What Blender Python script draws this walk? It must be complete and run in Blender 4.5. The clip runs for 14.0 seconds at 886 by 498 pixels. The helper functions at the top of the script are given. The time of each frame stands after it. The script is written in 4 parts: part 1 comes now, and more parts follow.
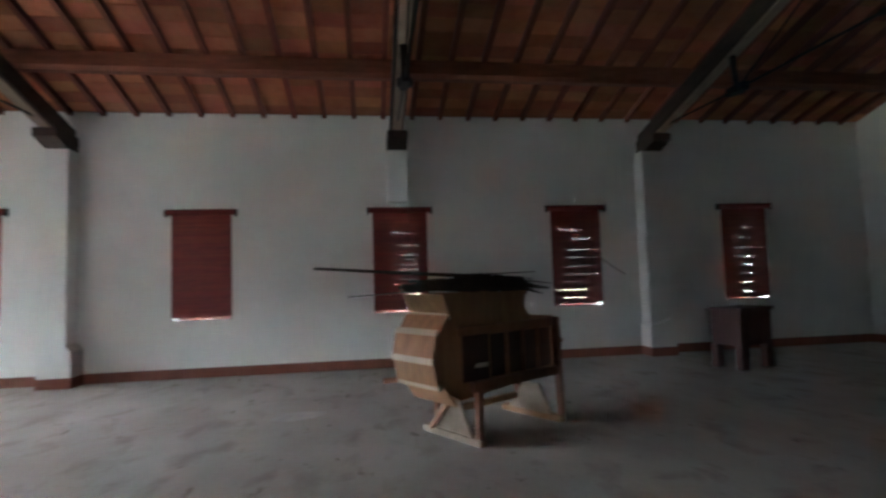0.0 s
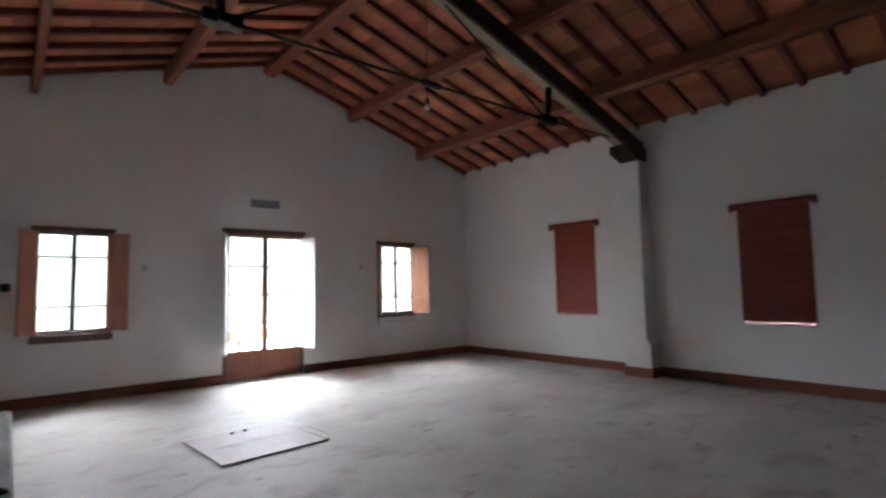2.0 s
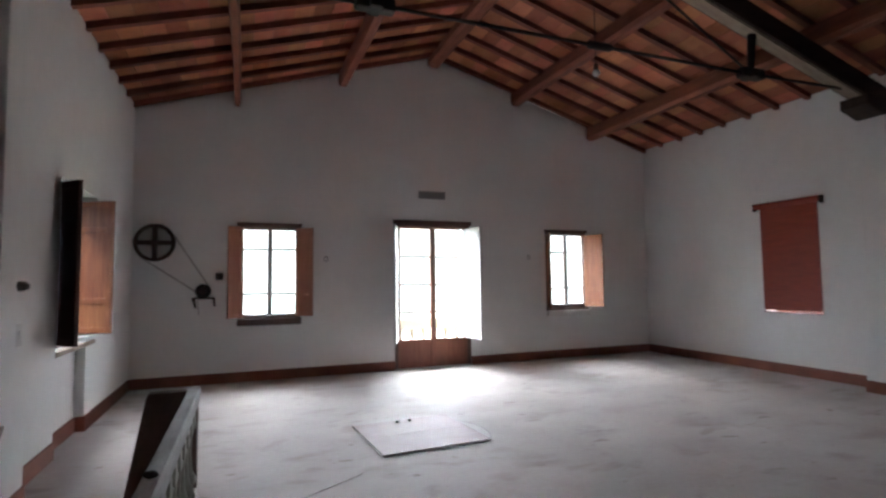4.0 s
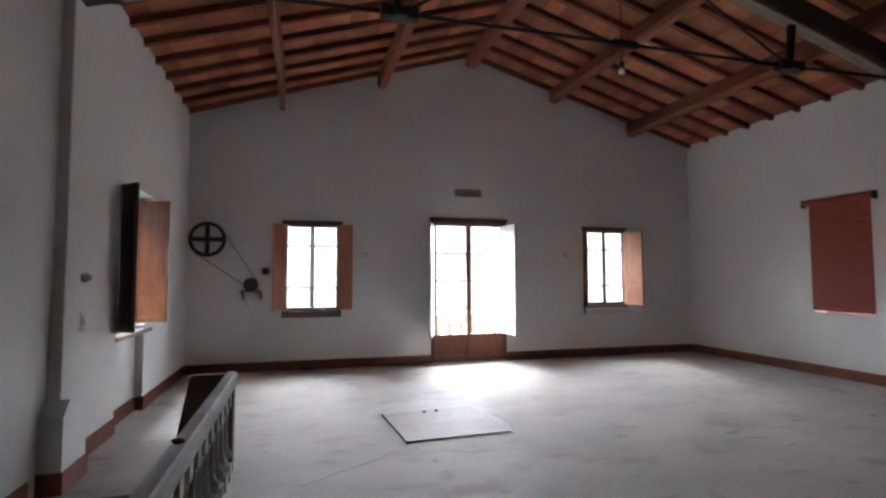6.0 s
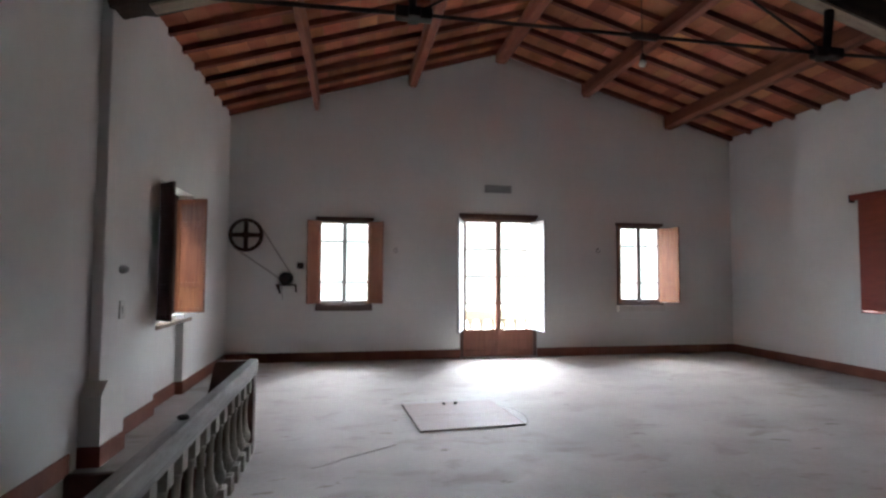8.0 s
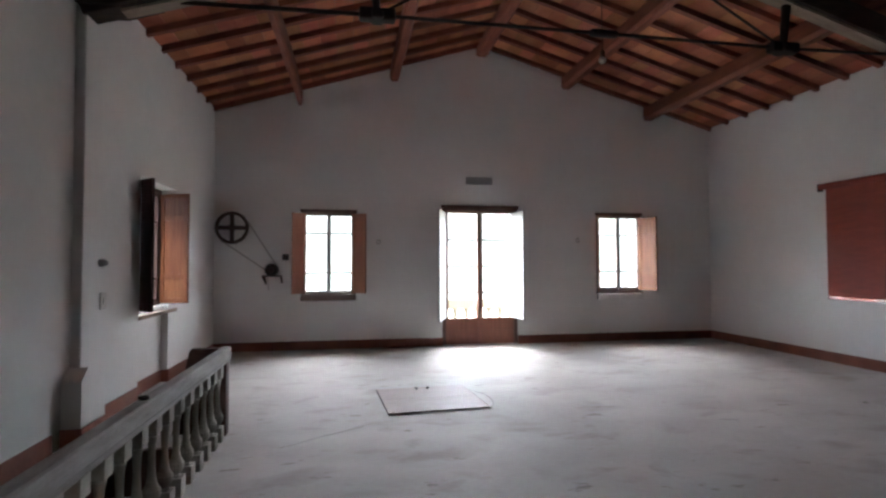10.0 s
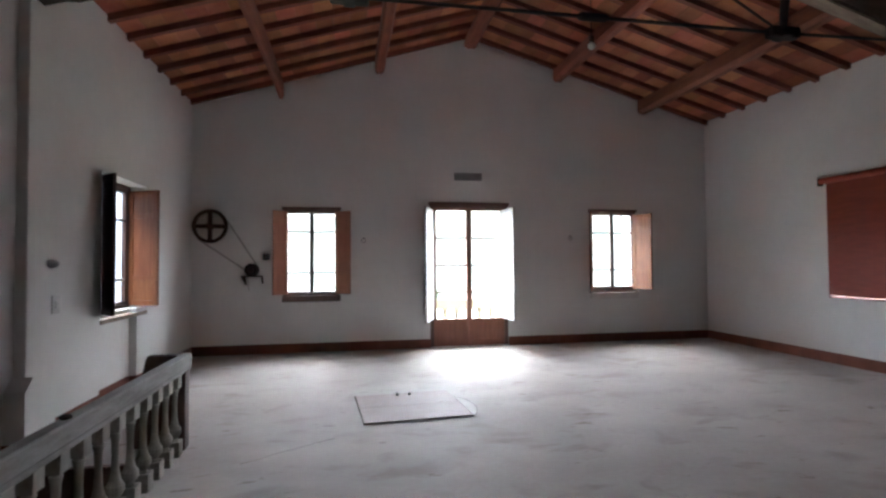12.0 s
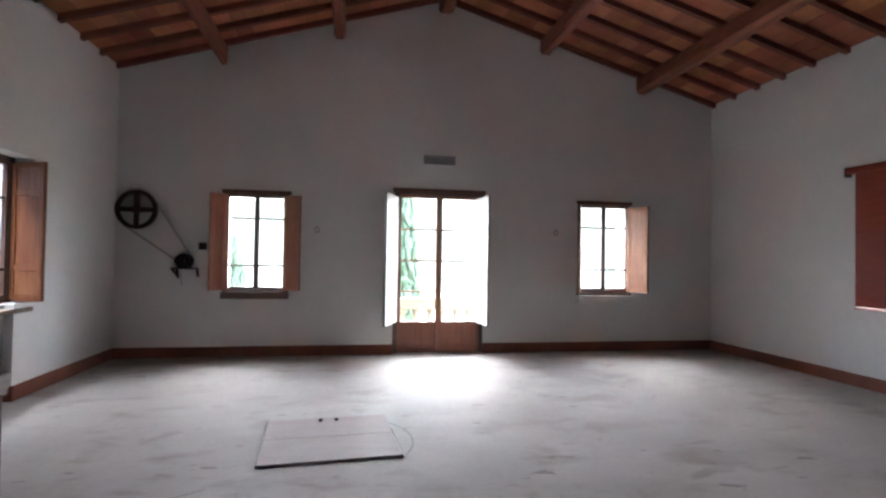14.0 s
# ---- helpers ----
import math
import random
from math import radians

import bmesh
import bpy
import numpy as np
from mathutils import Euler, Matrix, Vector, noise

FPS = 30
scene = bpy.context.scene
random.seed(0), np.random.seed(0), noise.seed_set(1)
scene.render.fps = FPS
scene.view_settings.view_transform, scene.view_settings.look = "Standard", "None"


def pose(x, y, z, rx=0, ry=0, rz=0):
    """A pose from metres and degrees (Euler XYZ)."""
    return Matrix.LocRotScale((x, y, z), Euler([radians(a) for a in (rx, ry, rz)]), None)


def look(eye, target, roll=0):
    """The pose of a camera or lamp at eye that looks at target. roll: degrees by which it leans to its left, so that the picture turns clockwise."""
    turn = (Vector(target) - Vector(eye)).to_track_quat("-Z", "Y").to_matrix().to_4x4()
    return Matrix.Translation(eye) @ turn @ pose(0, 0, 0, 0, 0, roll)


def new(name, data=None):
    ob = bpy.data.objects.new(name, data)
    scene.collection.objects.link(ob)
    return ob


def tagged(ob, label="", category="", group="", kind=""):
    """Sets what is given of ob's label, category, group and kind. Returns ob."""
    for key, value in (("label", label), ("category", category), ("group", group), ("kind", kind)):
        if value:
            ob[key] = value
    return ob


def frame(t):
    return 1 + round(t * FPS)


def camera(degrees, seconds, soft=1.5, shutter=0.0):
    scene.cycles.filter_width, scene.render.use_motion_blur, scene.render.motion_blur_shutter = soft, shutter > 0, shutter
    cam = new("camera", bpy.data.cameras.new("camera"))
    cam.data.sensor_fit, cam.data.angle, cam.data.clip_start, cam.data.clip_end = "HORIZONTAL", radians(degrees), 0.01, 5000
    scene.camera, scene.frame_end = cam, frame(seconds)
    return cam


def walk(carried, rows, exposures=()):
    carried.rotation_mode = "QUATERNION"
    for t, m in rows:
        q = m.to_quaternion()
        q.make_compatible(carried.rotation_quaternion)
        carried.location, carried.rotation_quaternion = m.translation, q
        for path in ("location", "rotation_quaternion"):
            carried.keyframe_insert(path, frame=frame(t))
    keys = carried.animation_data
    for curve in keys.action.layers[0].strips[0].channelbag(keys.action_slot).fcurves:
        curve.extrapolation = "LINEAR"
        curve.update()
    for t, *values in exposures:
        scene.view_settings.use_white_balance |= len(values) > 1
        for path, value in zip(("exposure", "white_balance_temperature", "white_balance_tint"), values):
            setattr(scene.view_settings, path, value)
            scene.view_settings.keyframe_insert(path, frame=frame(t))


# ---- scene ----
cam = camera(81.4, 14.0, soft=2.5, shutter=0.35)
PATH = [
    (0, (-3.339, -7.912, 1.212), (-1.363, -8.189, 1.338), -1.8),
    (0.3, (-3.334, -7.801, 1.178), (-1.338, -7.803, 1.311), -1.8),
    (0.5, (-3.329, -7.804, 1.152), (-1.345, -7.597, 1.298), -1.5),
    (0.7, (-3.239, -7.83, 1.154), (-1.292, -7.4, 1.3), -1.4),
    (1, (-3.24, -7.811, 1.181), (-1.376, -7.101, 1.324), -1.2),
    (1.5, (-3.277, -7.636, 1.246), (-1.634, -6.504, 1.39), -1.6),
    (2, (-2.991, -7.783, 1.321), (-1.703, -6.26, 1.469), -1.1),
    (2.5, (-2.958, -7.761, 1.327), (-1.889, -6.078, 1.476), -0.5),
    (3, (-2.884, -7.654, 1.305), (-1.972, -5.878, 1.432), -0.4),
    (3.5, (-2.809, -7.523, 1.312), (-1.965, -5.714, 1.433), -0.3),
    (4, (-2.698, -7.49, 1.308), (-1.98, -5.627, 1.434), -0.7),
    (4.2, (-2.67, -7.487, 1.306), (-2.015, -5.602, 1.433), -0.7),
    (6.5, (-2.478, -7.784, 1.289), (-1.981, -5.85, 1.405), -0.2),
    (7, (-2.396, -7.829, 1.281), (-1.97, -5.879, 1.4), -0.2),
    (7.5, (-2.318, -7.869, 1.282), (-1.954, -5.906, 1.399), 0.2),
    (8, (-2.294, -7.862, 1.279), (-1.939, -5.897, 1.381), 0.3),
    (10.5, (-1.975, -8.142, 1.289), (-1.624, -6.174, 1.349), -0.3),
    (11, (-1.951, -8.115, 1.283), (-1.596, -6.147, 1.344), -0.4),
    (11.5, (-1.899, -8.005, 1.296), (-1.545, -6.037, 1.354), -0.4),
    (12, (-1.825, -7.861, 1.291), (-1.467, -5.894, 1.348), -0.4),
    (12.5, (-1.645, -7.682, 1.3), (-1.287, -5.715, 1.348), -0.2),
    (13, (-1.486, -7.503, 1.295), (-1.134, -5.535, 1.34), 0.8),
    (13.5, (-1.328, -7.254, 1.311), (-0.98, -5.285, 1.349), 1.1),
    (14, (-1.15, -6.967, 1.3), (-0.803, -4.997, 1.337), 0.9),
]
walk(cam, [(t, look(eye, target, roll)) for t, eye, target, roll in PATH], [
    (0.0, 7.65, 5400, 0), (0.5, 7.7, 5350, 1), (1.0, 7.1, 5450, 4), (1.5, 6.6, 5600, 6), (2.0, 6.6, 5600, 7), (3.0, 6.6, 5600, 8), (14.0, 6.55, 5600, 8)])

# ---- world, sun, exposure ----
world = bpy.data.worlds.new("world")
scene.world = world
world.use_nodes = True
wn, wl = world.node_tree.nodes, world.node_tree.links
sky = wn.new("ShaderNodeTexSky")
sky.sky_type = "NISHITA"
sky.sun_disc = False
sky.sun_elevation, sky.sun_rotation = radians(40), radians(5)
sky.air_density, sky.dust_density, sky.ozone_density = 1.0, 4.0, 1.0
soften = wn.new("ShaderNodeHueSaturation")
soften.inputs["Saturation"].default_value = 0.45
soften.inputs["Value"].default_value = 0.25
wl.new(sky.outputs[0], soften.inputs["Color"])
wl.new(soften.outputs[0], wn["Background"].inputs[0])
wn["Background"].inputs[1].default_value = 0.05

sun_data = bpy.data.lights.new("sun", "SUN")
sun_data.energy, sun_data.angle, sun_data.color = 1.5, radians(170), (1.0, 0.98, 0.96)
sun = new("sun", sun_data)
sun.matrix_world = look((1.33, 15.26, 12.85), (0, 0, 0))

# ---- materials ----


def mat(name, a, b=None, rough=0.7, scale=6.0, fine=60.0, bump=0.15, mix=(0.35, 0.65), stretch=(1, 1, 1), metal=0.0, spread=0.0, island=False, spec=0.4):
    """Two tones mixed by large patches and fine grain, with relief; spread varies the tone piece by piece."""
    m = bpy.data.materials.new(name)
    m.use_nodes = True
    n, l = m.node_tree.nodes, m.node_tree.links
    p = n["Principled BSDF"]
    p.inputs["Metallic"].default_value = metal
    p.inputs["Specular IOR Level"].default_value = spec
    b = b or tuple(c * 0.75 for c in a)
    co, mp = n.new("ShaderNodeTexCoord"), n.new("ShaderNodeMapping")
    mp.inputs["Scale"].default_value = stretch
    l.new(co.outputs["Object"], mp.inputs[0])
    big, small = n.new("ShaderNodeTexNoise"), n.new("ShaderNodeTexNoise")
    for t, s, d in ((big, scale, 6), (small, fine, 4)):
        t.inputs["Scale"].default_value, t.inputs["Detail"].default_value = s, d
        t.inputs["Roughness"].default_value = 0.62
        l.new(mp.outputs[0], t.inputs["Vector"])
    add = n.new("ShaderNodeMath")
    add.operation = "MULTIPLY_ADD"
    add.inputs[1].default_value = 0.3
    l.new(small.outputs[0], add.inputs[0])
    l.new(big.outputs[0], add.inputs[2])
    ramp = n.new("ShaderNodeMapRange")
    ramp.inputs[1].default_value, ramp.inputs[2].default_value = mix[0] + 0.15, mix[1] + 0.15
    l.new(add.outputs[0], ramp.inputs[0])
    blend = n.new("ShaderNodeMix")
    blend.data_type = "RGBA"
    blend.inputs["A"].default_value, blend.inputs["B"].default_value = (*a, 1), (*b, 1)
    l.new(ramp.outputs[0], blend.inputs["Factor"])
    out = blend.outputs["Result"]
    if spread:
        if island:
            r = n.new("ShaderNodeNewGeometry").outputs["Random Per Island"]
        else:
            r = n.new("ShaderNodeObjectInfo").outputs["Random"]
        v = n.new("ShaderNodeMapRange")
        v.inputs[3].default_value, v.inputs[4].default_value = 1 - spread, 1 + spread
        l.new(r, v.inputs[0])
        h = n.new("ShaderNodeHueSaturation")
        l.new(v.outputs[0], h.inputs["Value"])
        hue = n.new("ShaderNodeMapRange")
        hue.inputs[3].default_value, hue.inputs[4].default_value = 0.5 - spread * 0.035, 0.5 + spread * 0.035
        frac = n.new("ShaderNodeMath")
        frac.operation = "FRACT"
        ten = n.new("ShaderNodeMath")
        ten.operation, ten.inputs[1].default_value = "MULTIPLY", 7.31
        l.new(r, ten.inputs[0])
        l.new(ten.outputs[0], frac.inputs[0])
        l.new(frac.outputs[0], hue.inputs[0])
        l.new(hue.outputs[0], h.inputs["Hue"])
        l.new(out, h.inputs["Color"])
        out = h.outputs[0]
    l.new(out, p.inputs["Base Color"])
    rr = n.new("ShaderNodeMapRange")
    rr.inputs[3].default_value, rr.inputs[4].default_value = max(rough - 0.1, 0.05), min(rough + 0.1, 1)
    l.new(small.outputs[0], rr.inputs[0])
    l.new(rr.outputs[0], p.inputs["Roughness"])
    if bump:
        bp = n.new("ShaderNodeBump")
        bp.inputs["Strength"].default_value, bp.inputs["Distance"].default_value = bump, 0.02
        l.new(add.outputs[0], bp.inputs["Height"])
        l.new(bp.outputs[0], p.inputs["Normal"])
    return m


def glass_mat(name, tint=(1, 1, 1)):
    m = bpy.data.materials.new(name)
    m.use_nodes = True
    n, l = m.node_tree.nodes, m.node_tree.links
    n.remove(n["Principled BSDF"])
    clear, gloss, mixer = n.new("ShaderNodeBsdfTransparent"), n.new("ShaderNodeBsdfGlossy"), n.new("ShaderNodeMixShader")
    clear.inputs[0].default_value = (*tint, 1)
    gloss.inputs["Roughness"].default_value = 0.02
    mixer.inputs[0].default_value = 0.06
    l.new(clear.outputs[0], mixer.inputs[1])
    l.new(gloss.outputs[0], mixer.inputs[2])
    l.new(mixer.outputs[0], n["Material Output"].inputs[0])
    return m


def floor_mat():
    """Dusty worn cement screed: pale film, grey wear, dark scuffs and hairline cracks."""
    m = mat("cement_floor", (0.44, 0.398, 0.37), (0.35, 0.312, 0.285), rough=0.72, scale=1.1, fine=22, bump=0.12, mix=(0.3, 0.72), stretch=(1, 1.25, 1), spec=0.12)
    n, l = m.node_tree.nodes, m.node_tree.links
    p = n["Principled BSDF"]
    base = p.inputs["Base Color"].links[0].from_socket
    co = n["Texture Coordinate"]
    mp = n.new("ShaderNodeMapping")
    mp.inputs["Scale"].default_value = (1.0, 1.7, 1)
    mp.inputs["Rotation"].default_value = (0, 0, radians(12))
    l.new(co.outputs["Object"], mp.inputs[0])
    scuff = n.new("ShaderNodeTexNoise")
    scuff.inputs["Scale"].default_value, scuff.inputs["Detail"].default_value, scuff.inputs["Distortion"].default_value = 1.7, 6, 0.3
    l.new(mp.outputs[0], scuff.inputs["Vector"])
    thr = n.new("ShaderNodeMapRange")
    thr.inputs[1].default_value, thr.inputs[2].default_value = 0.55, 0.70
    l.new(scuff.outputs[0], thr.inputs[0])
    pale = n.new("ShaderNodeTexNoise")
    pale.inputs["Scale"].default_value, pale.inputs["Detail"].default_value = 0.8, 3
    l.new(mp.outputs[0], pale.inputs["Vector"])
    pr = n.new("ShaderNodeMapRange")
    pr.inputs[1].default_value, pr.inputs[2].default_value, pr.inputs[4].default_value = 0.5, 0.75, 0.6
    l.new(pale.outputs[0], pr.inputs[0])
    light = n.new("ShaderNodeMix")
    light.data_type = "RGBA"
    light.inputs["B"].default_value = (0.50, 0.462, 0.435, 1)
    l.new(pr.outputs[0], light.inputs["Factor"])
    l.new(base, light.inputs["A"])
    dark = n.new("ShaderNodeMix")
    dark.data_type = "RGBA"
    dark.inputs["B"].default_value = (0.235, 0.192, 0.16, 1)
    mp2 = n.new("ShaderNodeMapping")
    mp2.inputs["Scale"].default_value = (1.0, 1.5, 1)
    mp2.inputs["Rotation"].default_value = (0, 0, radians(-8))
    l.new(co.outputs["Object"], mp2.inputs[0])
    dash = n.new("ShaderNodeTexNoise")
    dash.inputs["Scale"].default_value, dash.inputs["Detail"].default_value, dash.inputs["Distortion"].default_value = 2.2, 4, 0.5
    l.new(mp2.outputs[0], dash.inputs["Vector"])
    thr2 = n.new("ShaderNodeMapRange")
    thr2.inputs[1].default_value, thr2.inputs[2].default_value = 0.61, 0.72
    l.new(dash.outputs[0], thr2.inputs[0])
    both = n.new("ShaderNodeMath")
    both.operation = "MAXIMUM"
    l.new(thr.outputs[0], both.inputs[0])
    l.new(thr2.outputs[0], both.inputs[1])
    half = n.new("ShaderNodeMath")
    half.operation, half.inputs[1].default_value = "MULTIPLY", 0.55
    l.new(both.outputs[0], half.inputs[0])
    l.new(half.outputs[0], dark.inputs["Factor"])
    l.new(light.outputs["Result"], dark.inputs["A"])
    # small dark smudges of trodden dirt
    mp3 = n.new("ShaderNodeMapping")
    mp3.inputs["Scale"].default_value = (0.7, 1.5, 1)
    mp3.inputs["Rotation"].default_value = (0, 0, radians(-20))
    l.new(co.outputs["Object"], mp3.inputs[0])
    spot = n.new("ShaderNodeTexNoise")
    spot.inputs["Scale"].default_value, spot.inputs["Detail"].default_value, spot.inputs["Roughness"].default_value = 4.2, 5, 0.6
    l.new(mp3.outputs[0], spot.inputs["Vector"])
    thr3 = n.new("ShaderNodeMapRange")
    thr3.inputs[1].default_value, thr3.inputs[2].default_value, thr3.inputs[4].default_value = 0.635, 0.69, 0.75
    l.new(spot.outputs[0], thr3.inputs[0])
    smudge = n.new("ShaderNodeMix")
    smudge.data_type = "RGBA"
    smudge.inputs["B"].default_value = (0.2, 0.163, 0.135, 1)
    l.new(thr3.outputs[0], smudge.inputs["Factor"])
    l.new(dark.outputs["Result"], smudge.inputs["A"])
    l.new(smudge.outputs["Result"], p.inputs["Base Color"])
    return m


M_WALL = mat("old_white_plaster", (0.79, 0.785, 0.765), (0.70, 0.695, 0.675), rough=0.9, scale=0.9, fine=14, bump=0.1, mix=(0.3, 0.8), spec=0.2)
M_OUTWALL = mat("dark_screen_wall", (0.07, 0.08, 0.095), (0.055, 0.063, 0.077), rough=0.95, scale=1.2, fine=20)
M_BASE = mat("red_brown_painted_base", (0.235, 0.085, 0.05), (0.17, 0.06, 0.038), rough=0.6, scale=3, fine=40, bump=0.1)
M_FLOOR = floor_mat()
M_TILE = mat("terracotta_tile", (0.43, 0.158, 0.082), (0.335, 0.108, 0.056), rough=0.85, scale=3.5, fine=40, bump=0.15, spread=0.33, island=True)
M_MORTAR = mat("roof_mortar", (0.28, 0.19, 0.14), rough=0.95, scale=5)
M_JOIST = mat("joist_wood", (0.20, 0.057, 0.032), (0.135, 0.037, 0.022), rough=0.7, scale=5, fine=50, stretch=(1, 4, 4), spread=0.2)
M_PURLIN = mat("purlin_wood", (0.25, 0.085, 0.047), (0.165, 0.053, 0.031), rough=0.7, scale=4, fine=40, stretch=(4, 0.6, 4), spread=0.15)
M_RAFTER = mat("dark_rafter_wood", (0.055, 0.034, 0.026), (0.03, 0.02, 0.015), rough=0.75, scale=4, fine=40, stretch=(1, 4, 4))
M_PALEWOOD = mat("weathered_grey_board", (0.33, 0.26, 0.2), (0.24, 0.18, 0.14), rough=0.8, scale=4, fine=40, stretch=(1, 4, 4))
M_IRON = mat("black_iron", (0.02, 0.018, 0.018), (0.035, 0.025, 0.02), rough=0.55, scale=12, fine=90, metal=0.6)
M_RUST = mat("rusty_dark_iron", (0.055, 0.03, 0.026), (0.03, 0.02, 0.018), rough=0.7, scale=12, fine=90, metal=0.3)
M_WOODFRAME = mat("brown_window_wood", (0.125, 0.066, 0.05), (0.085, 0.044, 0.034), rough=0.5, scale=5, fine=60, stretch=(5, 5, 0.7), spread=0.1)
M_SHUT = mat("orange_varnished_wood", (0.27, 0.102, 0.038), (0.19, 0.066, 0.026), rough=0.45, scale=5, fine=60, stretch=(6, 6, 0.6), spread=0.12)
# varnished brown made paler: the glare round the window is in the colour
M_SHUTIN = mat("brown_varnished_wood_glare", (0.46, 0.215, 0.145), (0.37, 0.165, 0.11), rough=0.45, scale=5, fine=60, stretch=(6, 6, 0.6), spread=0.12)
M_DOOR = mat("brown_door_wood", (0.26, 0.108, 0.068), (0.205, 0.083, 0.052), rough=0.5, scale=5, fine=60, stretch=(5, 5, 0.7), spread=0.08)
M_WHITEPAINT = mat("white_shutter_paint", (0.52, 0.515, 0.51), (0.42, 0.41, 0.40), rough=0.5, scale=4, fine=60, stretch=(5, 5, 0.7))
M_DARKSHUT = mat("dark_shutter_wood", (0.06, 0.022, 0.02), (0.04, 0.015, 0.014), rough=0.5, scale=5, fine=60, stretch=(5, 5, 0.7))
M_BLIND = mat("red_blind_slats", (0.21, 0.032, 0.024), (0.16, 0.025, 0.02), rough=0.6, scale=4, fine=30, stretch=(1, 1, 6), spread=0.12, island=True)
M_BLINDPALE = mat("faded_red_blind_slats", (0.30, 0.05, 0.026), (0.24, 0.038, 0.02), rough=0.6, scale=3, fine=30, stretch=(1, 1, 6), spread=0.025, island=True)
M_SILL = mat("sill_stone", (0.72, 0.71, 0.68), (0.6, 0.59, 0.56), rough=0.6, scale=4)
M_STAIN = mat("pale_plaster_stain", (0.50, 0.48, 0.465), (0.40, 0.375, 0.365), rough=0.85, scale=5, fine=40)
M_CRACK = mat("crack_dirt", (0.27, 0.24, 0.215), rough=0.95, scale=9)
M_GLASS = glass_mat("window_glass")
M_RAIL = mat("grey_worn_rail", (0.32, 0.30, 0.28), (0.19, 0.175, 0.16), rough=0.75, scale=3, fine=40, stretch=(4, 0.8, 4))
M_BALUSTER = mat("worn_cream_baluster", (0.36, 0.33, 0.28), (0.23, 0.205, 0.17), rough=0.7, scale=6, fine=50, spread=0.12)
M_NEWEL = mat("dark_brown_newel", (0.10, 0.05, 0.038), (0.06, 0.032, 0.025), rough=0.6, scale=5)
M_HATCH = mat("pinkish_board", (0.315, 0.245, 0.222), (0.26, 0.2, 0.18), rough=0.7, scale=2.5, fine=40, stretch=(0.7, 3, 1))
M_TAN = mat("tan_softwood", (0.32, 0.172, 0.082), (0.235, 0.122, 0.058), rough=0.65, scale=4, fine=50, stretch=(4, 4, 0.8), spread=0.1)
M_BROWN = mat("aged_brown_wood", (0.38, 0.19, 0.10), (0.26, 0.125, 0.07), rough=0.65, scale=4, fine=50, stretch=(4, 4, 0.8), spread=0.15)
M_REDWOOD = mat("red_brown_machine_wood", (0.25, 0.112, 0.064), (0.17, 0.073, 0.043), rough=0.65, scale=4, fine=50, stretch=(4, 4, 0.8), spread=0.12)
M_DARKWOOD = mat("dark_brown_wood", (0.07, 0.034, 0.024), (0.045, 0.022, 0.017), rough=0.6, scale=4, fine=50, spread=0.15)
M_PALE = mat("pale_bare_wood", (0.52, 0.43, 0.33), (0.42, 0.34, 0.26), rough=0.7, scale=5, fine=50)
M_CHEST = mat("red_brown_stand_wood", (0.11, 0.042, 0.036), (0.07, 0.027, 0.024), rough=0.5, scale=4, fine=50, stretch=(4, 4, 0.8))
M_TWIG = mat("dry_twigs", (0.045, 0.034, 0.026), (0.03, 0.022, 0.018), rough=0.9, scale=12)
M_PLASTIC = mat("white_plastic", (0.7, 0.69, 0.66), rough=0.4, scale=3, bump=0)
M_GREYVENT = mat("grey_vent_metal", (0.36, 0.35, 0.35), (0.30, 0.29, 0.29), rough=0.5, scale=6, bump=0.05)
M_BULB = mat("milky_bulb_glass", (0.82, 0.82, 0.8), (0.78, 0.78, 0.76), rough=0.15, bump=0)
M_STONE = mat("cream_stone", (0.19, 0.165, 0.12), (0.15, 0.13, 0.09), rough=0.85, scale=3, fine=30)
M_BELT = mat("faded_belt", (0.47, 0.45, 0.43), (0.40, 0.385, 0.37), rough=0.8, scale=8)
M_GRASS = mat("pale_gravel_and_dry_grass", (0.27, 0.25, 0.17), (0.22, 0.21, 0.13), rough=0.95, scale=0.15, fine=3, bump=0)
M_HILL = mat("dim_hillside", (0.058, 0.064, 0.052), (0.045, 0.052, 0.04), rough=0.95, scale=0.03, fine=0.6, bump=0)
M_LEAF = mat("cypress_foliage", (0.06, 0.10, 0.07), (0.085, 0.12, 0.085), rough=0.85, scale=3, fine=20, bump=0, spread=0.3, island=True)
M_BARK = mat("bark", (0.12, 0.085, 0.06), rough=0.9, scale=8)

# ---- mesh helpers ----


def box(bm, x0, x1, y0, y1, z0, z1, bevel=0.0):
    v = bmesh.ops.create_cube(bm, size=1.0, matrix=Matrix.Translation(((x0 + x1) / 2, (y0 + y1) / 2, (z0 + z1) / 2)) @ Matrix.Diagonal((x1 - x0, y1 - y0, z1 - z0, 1)))["verts"]
    if bevel:
        e = list({e for w in v for e in w.link_edges})
        bmesh.ops.bevel(bm, geom=e, offset=bevel, segments=2, affect="EDGES", profile=0.6)


def bar(bm, a, b, w, h, up=(0, 0, 1), bevel=0.0):
    """A beam from a to b, w wide and h deep, its middle on the line."""
    a, b = Vector(a), Vector(b)
    d = (b - a).normalized()
    side = d.cross(Vector(up)).normalized()
    top = side.cross(d)
    m = Matrix((side, d, top)).transposed().to_4x4()
    m.translation = (a + b) / 2
    v = bmesh.ops.create_cube(bm, size=1.0, matrix=m @ Matrix.Diagonal((w, (b - a).length, h, 1)))["verts"]
    if bevel:
        e = list({e for q in v for e in q.link_edges})
        bmesh.ops.bevel(bm, geom=e, offset=bevel, segments=2, affect="EDGES", profile=0.6)


